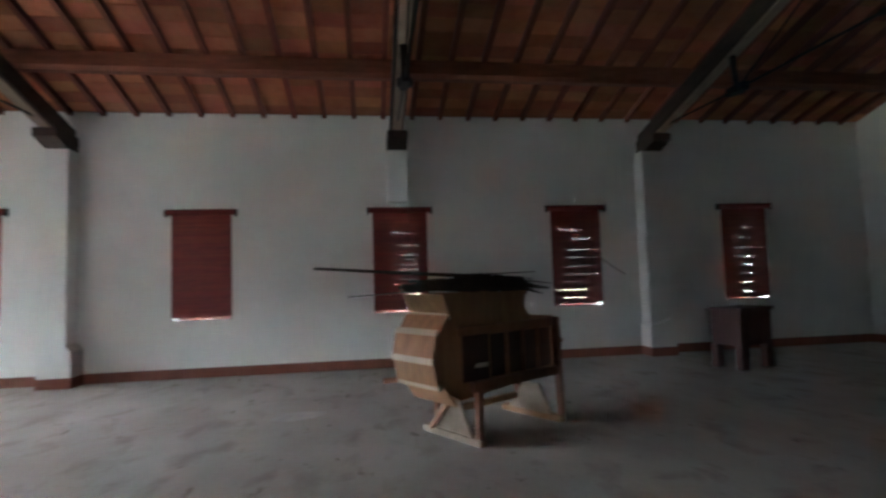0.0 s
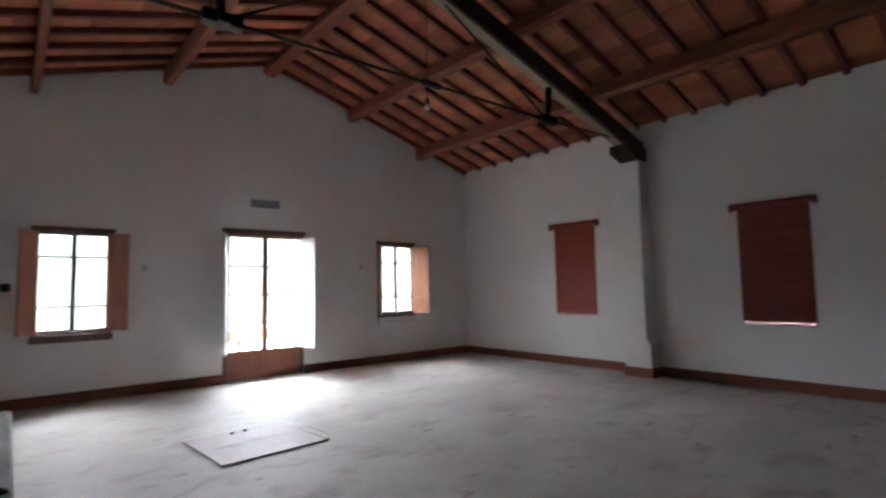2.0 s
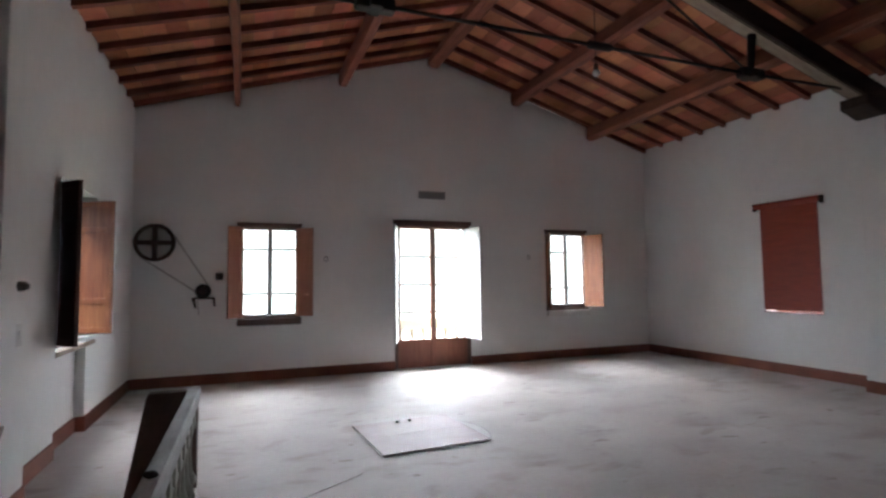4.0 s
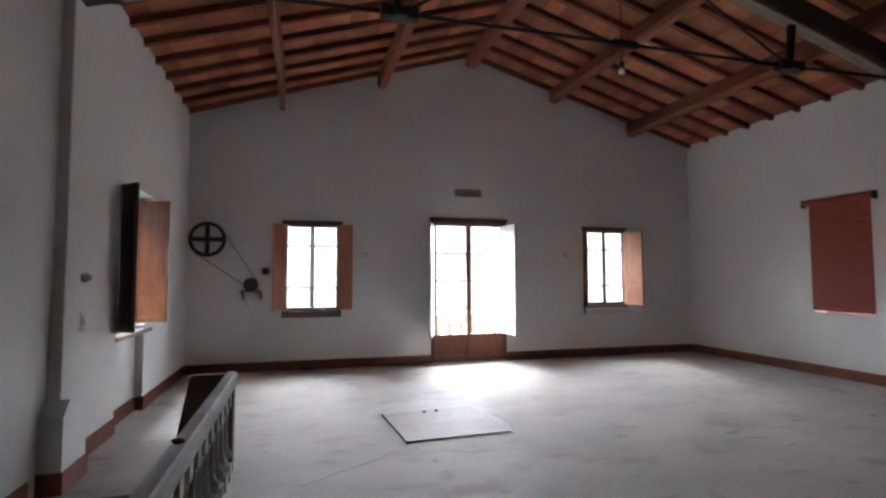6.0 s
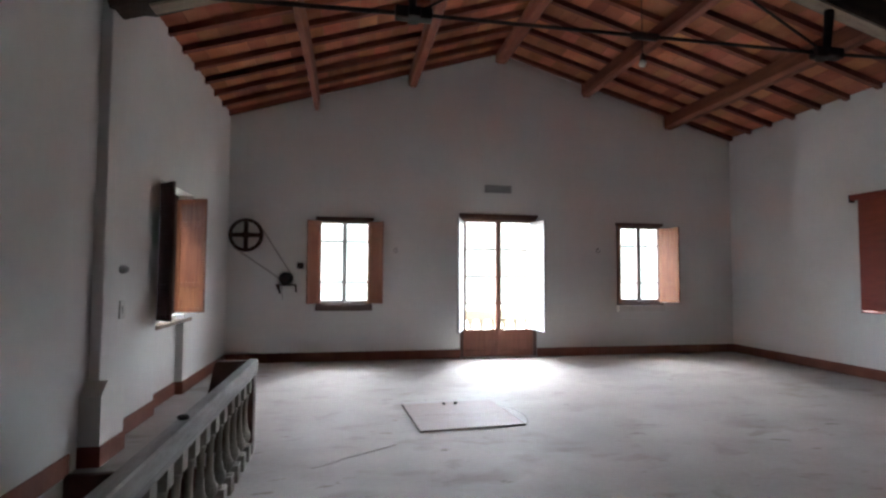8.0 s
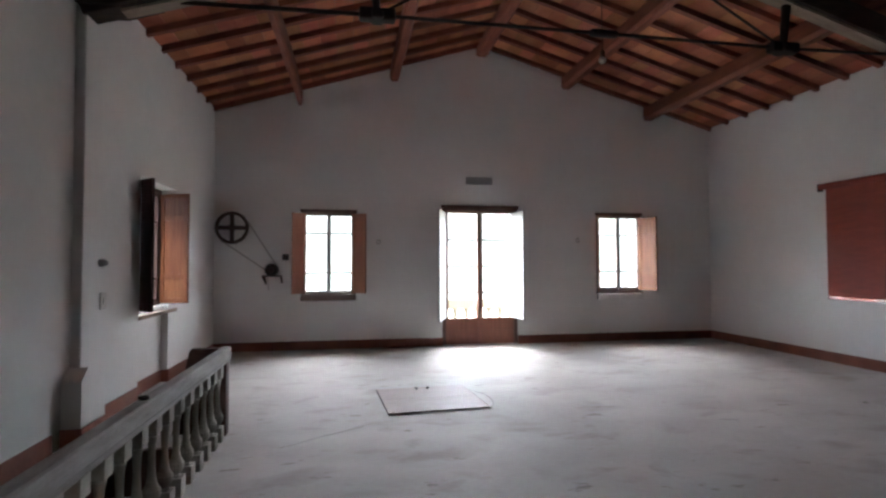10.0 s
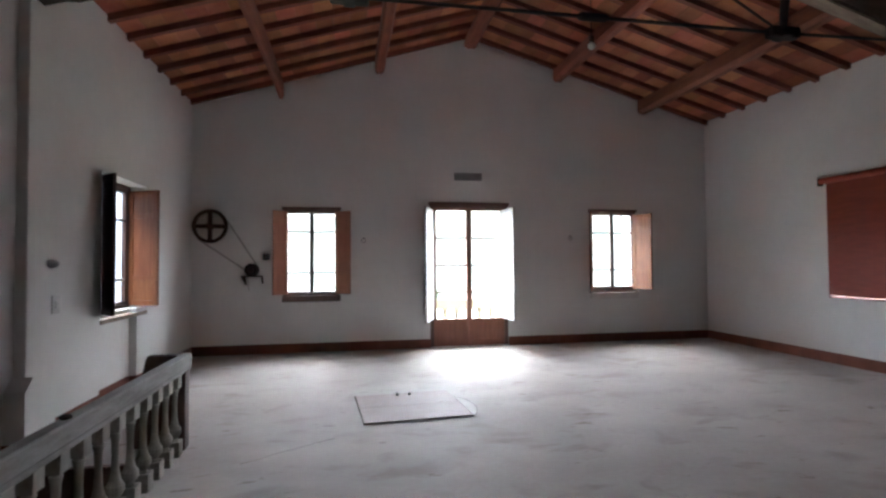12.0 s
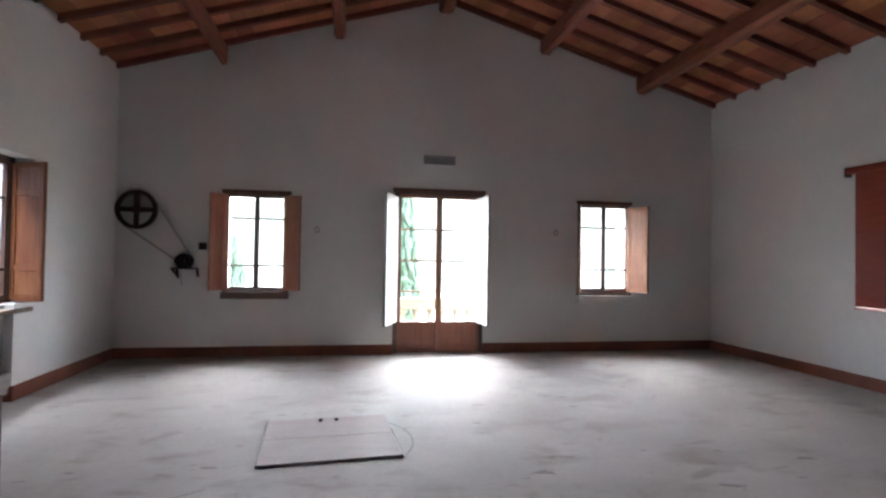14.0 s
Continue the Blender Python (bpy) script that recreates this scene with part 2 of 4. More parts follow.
def rod(bm, a, b, r0, r1=None, n=10):
    a, b = Vector(a), Vector(b)
    d = b - a
    m = d.to_track_quat("Z", "Y").to_matrix().to_4x4()
    m.translation = (a + b) / 2
    bmesh.ops.create_cone(bm, cap_ends=True, segments=n, radius1=r0, radius2=r0 if r1 is None else r1, depth=d.length, matrix=m)


def lathe(bm, profile, n=14, at=(0, 0, 0)):
    """A turned shape about z from (radius, height) pairs."""
    rings = []
    for r, z in profile:
        rings.append([bm.verts.new((at[0] + r * math.cos(k * math.tau / n), at[1] + r * math.sin(k * math.tau / n), at[2] + z)) for k in range(n)])
    for lo, hi in zip(rings, rings[1:]):
        for k in range(n):
            bm.faces.new((lo[k], lo[(k + 1) % n], hi[(k + 1) % n], hi[k]))
    bm.faces.new(rings[0][::-1])
    bm.faces.new(rings[-1])


def prism(bm, outline, axis, lo, hi):
    """A closed outline of 2D points pushed along an axis (x: points are y, z; y: points are x, z)."""
    def put(p, s):
        return (s, p[0], p[1]) if axis == "x" else ((p[0], s, p[1]) if axis == "y" else (p[0], p[1], s))
    a, b = [bm.verts.new(put(p, lo)) for p in outline], [bm.verts.new(put(p, hi)) for p in outline]
    bm.faces.new(a)
    bm.faces.new(b[::-1])
    for k in range(len(a)):
        bm.faces.new((a[k], b[k], b[(k + 1) % len(a)], a[(k + 1) % len(a)]))
    bmesh.ops.recalc_face_normals(bm, faces=bm.faces[:])


def mesh_of(name, bm, material, smooth=False):
    bmesh.ops.recalc_face_normals(bm, faces=bm.faces[:])
    me = bpy.data.meshes.new(name)
    bm.to_mesh(me)
    bm.free()
    me.materials.append(material)
    if smooth:
        for f in me.polygons:
            f.use_smooth = True
    return me


def part(name, bm, material, parent, label="", smooth=False):
    ob = new(name, mesh_of(name, bm, material, smooth))
    ob.parent = parent
    if label:
        ob["label"] = label
    return ob


def solid(name, bm, material, smooth=False, **tags):
    return tagged(new(name, mesh_of(name, bm, material, smooth)), **tags)


def thing(name, m, **tags):
    ob = tagged(new(name), **tags)
    ob.matrix_world = m
    return ob


def boxed(*dims, bevel=0.0):
    bm = bmesh.new()
    box(bm, *dims, bevel=bevel)
    return bm


# ---- the plan ----
XL, XR, YB = -4.04, 4.19, -16.1
EAVE, RIDGE, TOPX = 3.58, 4.84, 0.04
EAVE_R = 3.635
SLOPE_L, SLOPE_R = (RIDGE - EAVE) / (TOPX - XL), (RIDGE - EAVE_R) / (XR - TOPX)
TRUSSES = (-3.87, -8.31, -12.22)


def under(x):
    """Height of the joists' underside."""
    return RIDGE - SLOPE_L * (TOPX - x) if x < TOPX else RIDGE - SLOPE_R * (x - TOPX)


def wall_sheet(us, zs, holes, place, thick, top=None):
    """A wall of cells between the breaks us and zs, less the holes (u0, u1, z0, z1), with real reveals.
    place maps (u, z) to the room face; thick is the vector to the outer face; top is the peak (u, z) of a gable."""
    bm = bmesh.new()
    grid = {}

    def vert(u, z):
        k = (round(u, 4), round(z, 4))
        if k not in grid:
            grid[k] = bm.verts.new(place(u, z))
        return grid[k]
    for u0, u1 in zip(us, us[1:]):
        for z0, z1 in zip(zs, zs[1:]):
            c, d = (u0 + u1) / 2, (z0 + z1) / 2
            if not any(a < c < b and e < d < f for a, b, e, f in holes):
                bm.faces.new((vert(u0, z0), vert(u1, z0), vert(u1, z1), vert(u0, z1)))
    if top:
        bm.faces.new([vert(u, zs[-1]) for u in us] + [bm.verts.new(place(*top))])
    kept = bm.faces[:]
    ext = bmesh.ops.extrude_face_region(bm, geom=kept, use_keep_orig=True)
    bmesh.ops.translate(bm, vec=thick, verts=[g for g in ext["geom"] if isinstance(g, bmesh.types.BMVert)])
    return bm


DOOR = (-0.60, 0.65, 0.0, 2.20)
WIN_L = (-2.78, -1.965, 0.83, 2.115)
WIN_R = (2.04, 2.865, 0.84, 2.135)
gable_us = sorted({XL - 0.45, XL, XR, XR + 0.45, *DOOR[:2], *WIN_L[:2], *WIN_R[:2]})
solid("wall_north", wall_sheet(gable_us, sorted({-0.3, 0.0, *WIN_L[2:], *WIN_R[2:], 2.20, EAVE - 0.04}), [(*DOOR[:2], 0.0, 2.20), WIN_L, WIN_R], lambda u, z: (u, 0, z), (0, 0.42, 0), (TOPX, RIDGE + 0.14)),
      M_WALL, label="white plastered gable wall with French door and two windows", category="wall", kind="structure")
solid("wall_south", wall_sheet([XL - 0.45, XL, XR, XR + 0.45], [-0.3, EAVE - 0.04], [], lambda u, z: (u, YB, z), (0, -0.4, 0), (TOPX, RIDGE + 0.14)),
      M_WALL, label="plain white plastered end wall", category="wall", kind="structure")

BLINDS = (-2.68, -5.59, -8.34, -11.03, -13.87)
BH = 0.37
DROP = (0.0, 0.04, 0.04, 0.04, 0.04)
right_holes = [(y - BH, y + BH, 0.82 - d, 2.27) for y, d in zip(BLINDS, DROP)]
ys = sorted({YB, 0.0, *[h[0] for h in right_holes], *[h[1] for h in right_holes]})
solid("wall_east", wall_sheet(ys, [-0.3, 0.78, 0.82, 2.27, EAVE_R + 0.05], right_holes, lambda u, z: (XR, u, z), (0.45, 0, 0)),
      M_WALL, label="long white plastered wall with five narrow windows", category="wall", kind="structure")

NICHE = (-2.72, -1.90)
LWIN = (-2.70, -1.66, 0.84, 2.16)
# outer leaf carries the niche; the room leaf is cut down to the floor below the window
bm = wall_sheet(sorted([YB, -7.6, *NICHE, *LWIN[:2], 0.0]), [-0.3, -0.05, 0.84, 2.16, EAVE + 0.05], [(*NICHE, -0.05, 0.84), LWIN], lambda u, z: (XL, u, z), (-0.075, 0, 0))
solid("wall_west", bm, M_WALL, label="white plastered wall with a window above a shallow niche", category="wall", kind="structure")
bm = wall_sheet([YB, LWIN[0], LWIN[1], 0.0], [-3.4, 0.84, 2.16, EAVE + 0.05], [LWIN], lambda u, z: (XL - 0.078, u, z), (-0.16, 0, 0))
solid("wall_west_outer", bm, M_WALL, label="outer leaf of the white plastered wall", category="wall", kind="structure")

# floor with the stairwell cut out of it
HOLE = (XL, -3.14, -6.95, -4.16)
bm = bmesh.new()
for x0, x1, y0, y1 in ((XL - 0.12, HOLE[1], HOLE[3], 0.42), (HOLE[1], XR + 0.1, YB, 0.42), (XL - 0.1, HOLE[1], YB, HOLE[2])):
    box(bm, x0, x1, y0, y1, -0.28, 0.0)
solid("floor", bm, M_FLOOR, label="dusty worn grey cement floor with scuffs", category="floor", kind="structure")

# stairs going down along the wall
stairs = thing("stairs", pose(0, 0, 0), label="cement stairs going down beside the wall", category="stairs", kind="structure")
for k in range(10):
    y = HOLE[2] + 0.28 * k
    part("step", boxed(HOLE[0], HOLE[1], y, y + 0.30, -0.18 * (k + 2), -0.18 * (k + 1), bevel=0.008), M_FLOOR, stairs)
solid("stairwell_wall", boxed(HOLE[1], HOLE[1] + 0.12, HOLE[2], HOLE[3] + 0.1, -3.0, -0.281), M_WALL, label="white stairwell side wall", category="wall", kind="structure")
solid("stairwell_end_wall", boxed(HOLE[0], HOLE[1], HOLE[3], HOLE[3] + 0.12, -3.0, -0.281), M_WALL, label="white stairwell end wall", category="wall", kind="structure")
solid("stairwell_back_wall", boxed(HOLE[0], HOLE[1], HOLE[2] - 0.12, HOLE[2], -3.0, -0.281), M_WALL, label="white stairwell back wall", category="wall", kind="structure")
solid("landing_below", boxed(HOLE[0], HOLE[1], HOLE[2], HOLE[3], -3.1, -3.0), M_FLOOR, label="cement landing at the foot of the stairs", category="floor", kind="structure")

solid("stairwell_edge", boxed(HOLE[0] + 0.002, HOLE[1], HOLE[3] - 0.05, HOLE[3] - 0.002, -0.30, 0.012, bevel=0.008), M_NEWEL, label="dark brown wooden edge of the stair opening", category="trim", kind="structure")

# painted base round the room
BB, BT = 0.135, 0.014


def baseboard(dims):
    solid("baseboard", boxed(*dims, bevel=0.003), M_BASE, label="red-brown painted base strip along the wall", category="baseboard", kind="structure")


baseboard((XL, DOOR[0], -BT, -0.001, 0, BB))
baseboard((DOOR[1], XR, -BT, -0.001, 0, BB))
baseboard((XL, XR, YB + 0.001, YB + BT, 0, BB))
edges = [0.0] + [y + d for y in (TRUSSES[0], TRUSSES[2]) for d in (0.15, -0.15)] + [YB]
for k in range(0, len(edges), 2):
    baseboard((XR - BT, XR - 0.001, edges[k + 1], edges[k] - (BT if k == 0 else 0), 0, BB))
baseboard((XL + 0.001, XL + BT, NICHE[1], -BT, 0, BB))
baseboard((XL + 0.001, XL + BT, -3.60, NICHE[0], 0, BB))
baseboard((XL - 0.076, XL - 0.063, NICHE[0] + 0.002, NICHE[1] - 0.002, 0.001, BB))
baseboard((XL - 0.062, XL + BT, NICHE[1] - BT - 0.002, NICHE[1] - 0.003, 0.001, BB))
baseboard((XL + 0.001, XL + BT, YB + BT, HOLE[2], 0, BB))
bm = bmesh.new()
prism(bm, [(-4.16, 0.0), (-4.16, 0.135), (HOLE[2], 0.135), (HOLE[2], 0.0)], "x", XL + 0.001, XL + BT)
solid("baseboard", bm, M_BASE, label="red-brown painted base strip above the stairs", category="baseboard", kind="structure")

# ---- pilasters under the trusses ----


def pilaster(side, y, z0=0.0, w=0.28, d=0.24, plinth=True, near=0.10, far=0.10):
    """side -1: west wall, 1: east wall."""
    face = XL if side < 0 else XR
    bm = bmesh.new()
    a, b = sorted((face, face - side * d))
    box(bm, a, b, y - w / 2, y + w / 2, z0, 3.12 if side > 0 else 3.23, bevel=0.012)
    if plinth:
        a, b = sorted((face, face - side * (d + 0.055)))
        lo, hi = y - w / 2 - near, y + w / 2 + far
        prism(bm, [(lo, 0), (hi, 0), (hi, 0.46), (y + w / 2 + 0.01, 0.47), (y - w / 2 - 0.01, 0.55), (lo, 0.46)], "x", a, b)
    ob = solid("pilaster", bm, M_WALL, label="white plastered wall pilaster under a roof truss", category="pilaster", kind="structure")
    if plinth:
        a, b = sorted((face, face - side * (d + 0.067)))
        part("painted_base", boxed(a, b, lo - 0.012, hi + 0.012, 0.001, BB, bevel=0.003), M_BASE, ob, "red-brown painted base")
    return ob


for y in TRUSSES:
    pilaster(-1, y + 0.06, d=0.075, w=0.26, far=0.0)
pilaster(1, TRUSSES[0] + 0.01, near=0.09, far=0.03)
pilaster(1, TRUSSES[1], z0=2.37, plinth=False)
pilaster(1, TRUSSES[2] + 0.03, near=0.09, far=0.03)

# ---- ceiling of tiles, joists, purlins ----
rng = random.Random(4)
bm = bmesh.new()
JOIST, JD = 0.425, 0.068
for side in (-1, 1):
    run = (TOPX - XL if side < 0 else XR - TOPX) + 0.03
    slope = SLOPE_L if side < 0 else SLOPE_R
    length = run * math.hypot(1, slope)
    n = 20
    step = length / n
    y = -0.03
    while y > YB:
        for k in range(n):
            a, b = k * step + 0.003, (k + 1) * step - 0.003
            lift = JD + rng.uniform(0, 0.008)
            pts = []
            for s, yy, h in ((a, y - 0.004, 0), (b, y - 0.004, 0), (b, y - JOIST + 0.004, 0), (a, y - JOIST + 0.004, 0)):
                d = s / length * run
                pts.append(Vector((TOPX + side * d, yy, RIDGE - slope * d + lift)))
            lo = [bm.verts.new(p) for p in pts]
            hi = [bm.verts.new(p + Vector((0, 0, 0.03))) for p in pts]
            bm.faces.new(lo)
            bm.faces.new(hi[::-1])
            for q in range(4):
                bm.faces.new((lo[q], hi[q], hi[(q + 1) % 4], lo[(q + 1) % 4]))
        y -= JOIST
solid("ceiling", bm, M_TILE, label="sloping ceiling of terracotta tiles laid between joists", category="ceiling", kind="structure")
bm = bmesh.new()
lift = JD + 0.03
prism(bm, [(XL - 0.6, under(XL) - SLOPE_L * 0.6 + lift), (TOPX, RIDGE + lift), (XR + 0.6, under(XR) - SLOPE_R * 0.6 + lift), (XR + 0.6, under(XR) - SLOPE_R * 0.6 + lift + 0.22), (TOPX, RIDGE + lift + 0.22), (XL - 0.6, under(XL) - SLOPE_L * 0.6 + lift + 0.22)], "y", YB - 0.6, 0.7)
solid("roof", bm, M_MORTAR, label="mortar bed and roof above the ceiling tiles", category="roof", kind="structure")

frame_ob = thing("roof_joists", pose(0, 0, 0), label="rows of dark red-brown joists under the tiles", category="joists", kind="structure")
for side in (-1, 1):
    x1 = XL - 0.05 if side < 0 else XR + 0.05
    bm = bmesh.new()
    slope = SLOPE_L if side < 0 else SLOPE_R
    up = Vector((side * slope, 0, 1)).normalized()
    h = JD * 0.5
    bar(bm, Vector((TOPX, 0, RIDGE + h)), Vector((x1, 0, under(x1) + h)), 0.07, JD, up=(side * slope, 0, 1), bevel=0.006)
    me = mesh_of("joist", bm, M_JOIST)
    y = -0.06
    while y > YB + 0.05:
        ob = new("joist", me)
        ob.parent = frame_ob
        ob.location = (0, y, rng.uniform(-0.006, 0.004))
        y -= JOIST

PURLINS = (-2.81, -1.36, 0.06, 1.53, 3.03)
for k, x in enumerate(PURLINS):
    bm = bmesh.new()
    w, d = ((0.09, 0.215), (0.15, 0.21), (0.20, 0.14), (0.17, 0.17), (0.17, 0.20))[k]
    top = under(x) + (0.0 if k != 2 else -0.005)
    y, segs = YB + 0.01, 24
    rings = []
    for s in range(segs + 1):
        yy = YB + 0.01 + (-0.01 - YB - 0.005) * s / segs
        jx, jz = rng.uniform(-0.008, 0.008), rng.uniform(-0.006, 0.006)
        ring = []
        for a, b in ((-0.5, 0), (-0.5, -0.75), (-0.3, -1), (0.3, -1), (0.5, -0.75), (0.5, 0)):
            px = x + a * w + jx
            pz = top + b * d + jz
            if b == 0 and k != 2:
                pz = under(px) - 0.001
            ring.append(bm.verts.new((px, yy, pz)))
        rings.append(ring)
    for lo, hi in zip(rings, rings[1:]):
        for q in range(6):
            bm.faces.new((lo[q], lo[(q + 1) % 6], hi[(q + 1) % 6], hi[q]))
    bm.faces.new(rings[0])
    bm.faces.new(rings[-1][::-1])
    solid("purlin", bm, M_PURLIN, label="rough brown timber purlin carrying the joists", category="beam", group="roof purlins")

# ---- trusses ----


def truss(y):
    t = thing("roof_truss", pose(0, y, 0), label="dark timber rafters braced with black iron tie rods", category="truss", group="roof trusses")
    drop = 0.225
    for side in (-1, 1):
        xe = (XL + 0.02) if side < 0 else (XR - 0.02)
        slope = SLOPE_L if side < 0 else SLOPE_R
        a = Vector((TOPX, 0, RIDGE - drop - 0.11))
        b = Vector((xe, 0, under(xe) - drop - 0.11))
        bm = bmesh.new()
        bar(bm, a, b, 0.2, 0.22, up=(side * slope, 0, 1), bevel=0.015)
        part("rafter", bm, M_RAFTER, t)
        bm = bmesh.new()
        n = Vector((-side * slope, 0, -1)).normalized()
        bar(bm, a.lerp(b, 0.03) + n * 0.122, b.lerp(a, 0.06) + n * 0.122, 0.13, 0.022, up=(side * slope, 0, 1), bevel=0.004)
        part("soffit_board", bm, M_PALEWOOD, t, "weathered grey-brown board under the rafter")
        # corbel block at the wall
        bm = bmesh.new()
        w = side * 1.0
        up = 0.11 if side < 0 else 0.0
        prism(bm, [(xe, 3.11 + up), (xe - w * 0.26, 3.11 + up), (xe - w * 0.52, 3.20 + up), (xe - w * 0.52, 3.31), (xe, 3.31)], "y", -0.14, 0.14)
        part("corbel", bm, M_RAFTER, t)
        # iron strut with its hub
        hx = -1.82 if side < 0 else 2.05
        foot = Vector((hx, 0, 3.36))
        head = Vector((hx + side * 0.05, 0, under(hx) - drop - 0.225))
        bm = bmesh.new()
        rod(bm, foot, head, 0.03, 0.042)
        part("strut", bm, M_IRON, t)
        bm = bmesh.new()
        box(bm, hx - 0.15, hx + 0.15, -0.05, 0.05, 3.31, 3.41, bevel=0.02)
        box(bm, hx - 0.05, hx + 0.05, -0.085, 0.085, 3.31, 3.39, bevel=0.02)
        part("hub", bm, M_IRON, t)
        bm = bmesh.new()
        rod(bm, foot, (xe - side * 0.1, 0, 3.33 if side < 0 else 3.40), 0.018 if side < 0 else 0.014)
        rod(bm, foot, (TOPX + side * 0.1, 0, RIDGE - drop - 0.2), 0.012)
        part("tie_rod", bm, M_IRON, t)
    bm = bmesh.new()
    rod(bm, (-1.82, 0, 3.36), (2.05, 0, 3.36), 0.015)
    part("tie_rod", bm, M_IRON, t)
    bm = bmesh.new()
    lathe(bm, [(0.016, -0.14), (0.034, -0.11), (0.034, 0.11), (0.016, 0.14)], 10)
    bmesh.ops.rotate(bm, verts=bm.verts[:], matrix=Matrix.Rotation(radians(90), 3, "Y"))
    bmesh.ops.translate(bm, verts=bm.verts[:], vec=(0.2, 0, 3.36))
    part("turnbuckle", bm, M_IRON, t)


for y in TRUSSES:
    truss(y)

# bulb on a thin wire
bulb = thing("hanging_bulb", pose(0.24, -3.76, 3.17), label="bare milky bulb hanging on a thin wire", category="light bulb")
bm = bmesh.new()
bmesh.ops.create_uvsphere(bm, u_segments=16, v_segments=10, radius=0.032)
bmesh.ops.translate(bm, verts=bm.verts[:], vec=(0, 0, -0.005))
part("globe", bm, M_BULB, bulb, smooth=True)
bm = bmesh.new()
lathe(bm, [(0.017, 0.02), (0.02, 0.03), (0.02, 0.075), (0.01, 0.085)], 12)
part("socket", bm, M_DARKWOOD, bulb)
bm = bmesh.new()
rod(bm, (0, 0, 0.08), (0, 0, RIDGE - 3.17 - 0.08), 0.004, n=6)
part("wire", bm, M_DARKWOOD, bulb)

# ---- windows, French door, shutters ----


def casement(parent, w, z0, z1, rails, material, stile=0.03, depth=0.045, solid_to=None):
    """One glazed leaf from u 0 to w in its own x; rails: heights of thin glazing bars; solid_to: top of a bottom panel."""
    low = z0 if solid_to is None else solid_to
    bm = bmesh.new()
    box(bm, 0, stile, -depth / 2, depth / 2, z0, z1, bevel=0.006)
    box(bm, w - stile, w, -depth / 2, depth / 2, z0, z1, bevel=0.006)
    box(bm, stile, w - stile, -depth / 2, depth / 2, z1 - stile, z1, bevel=0.006)
    box(bm, stile, w - stile, -depth / 2, depth / 2, low if solid_to else z0, low + stile, bevel=0.006)
    leaf = part("leaf_frame", bm, material, parent)
    for z in rails:
        part("glazing_bar", boxed(stile, w - stile, -0.012, 0.012, z - 0.013, z + 0.013, bevel=0.003), material, leaf)
    if solid_to:
        bm = bmesh.new()
        box(bm, stile, w - stile, -depth / 2, depth / 2, z0, z0 + 0.10, bevel=0.006)
        box(bm, stile, w - stile, -0.012, 0.012, z0 + 0.10, low)
        part("bottom_panel", bm, material, leaf)
    pane = part("pane", boxed(stile - 0.005, w - stile + 0.005, -0.002, 0.002, low + stile - 0.005, z1 - stile + 0.005), M_GLASS, leaf)
    pane.visible_shadow = False
    return leaf


def shutter(parent, w, z0, z1, material, m, face=None, n=3):
    """A framed, panelled shutter leaf hinged at its own x = 0."""
    hold = parent
    st = 0.055
    bm = bmesh.new()
    box(bm, 0, st, -0.016, 0.016, z0, z1, bevel=0.004)
    box(bm, w - st, w, -0.016, 0.016, z0, z1, bevel=0.004)
    cuts = [z0, z0 + (z1 - z0) * 0.24, z0 + (z1 - z0) * 0.78, z1]
    for k, z in enumerate(cuts):
        a = z if k == 0 else (z - st if k == 3 else z - st / 2)
        box(bm, st, w - st, -0.016, 0.016, a, a + st, bevel=0.004)
    leaf = part("shutter", bm, material, hold)
    leaf.matrix_local = m
    for a, b in zip(cuts, cuts[1:]):
        bm = bmesh.new()
        box(bm, st - 0.004, w - st + 0.004, -0.007, 0.007, a + st * 0.4, b - st * 0.4)
        part("shutter_panel", bm, face or material, leaf)
    bm = bmesh.new()
    for z in (z0 + 0.12, z1 - 0.12):
        rod(bm, (0, -0.012, z - 0.04), (0, -0.012, z + 0.04), 0.008, n=8)
    part("hinge", bm, M_IRON, leaf)
    return leaf


def frame_window(name, x0, x1, z0, z1, label, sill_mat, bars, fmat):
    win = thing(name, pose((x0 + x1) / 2, 0.0, 0), label=label, category="window", kind="structure")
    h = (x1 - x0) / 2
    bm = bmesh.new()
    for a, b in ((-h, -h + 0.035), (h - 0.035, h)):
        box(bm, a, b, 0.0, 0.07, z0, z1, bevel=0.006)
    box(bm, -h + 0.035, h - 0.035, 0.0, 0.07, z1 - 0.035, z1, bevel=0.006)
    box(bm, -h + 0.035, h - 0.035, 0.0, 0.07, z0, z0 + 0.035, bevel=0.006)
    part("window_frame", bm, fmat, win)
    lw = h - 0.037
    for side in (-1, 1):
        leaf = casement(win, lw, z0 + 0.037, z1 - 0.037, bars, fmat)
        leaf.matrix_local = pose(-h + 0.036 if side < 0 else 0.001, 0.035, 0)
    part("lintel_trim", boxed(-h - 0.02, h + 0.02, -0.02, -0.001, z1 - 0.02, z1 + 0.03, bevel=0.004), fmat, win)
    return win


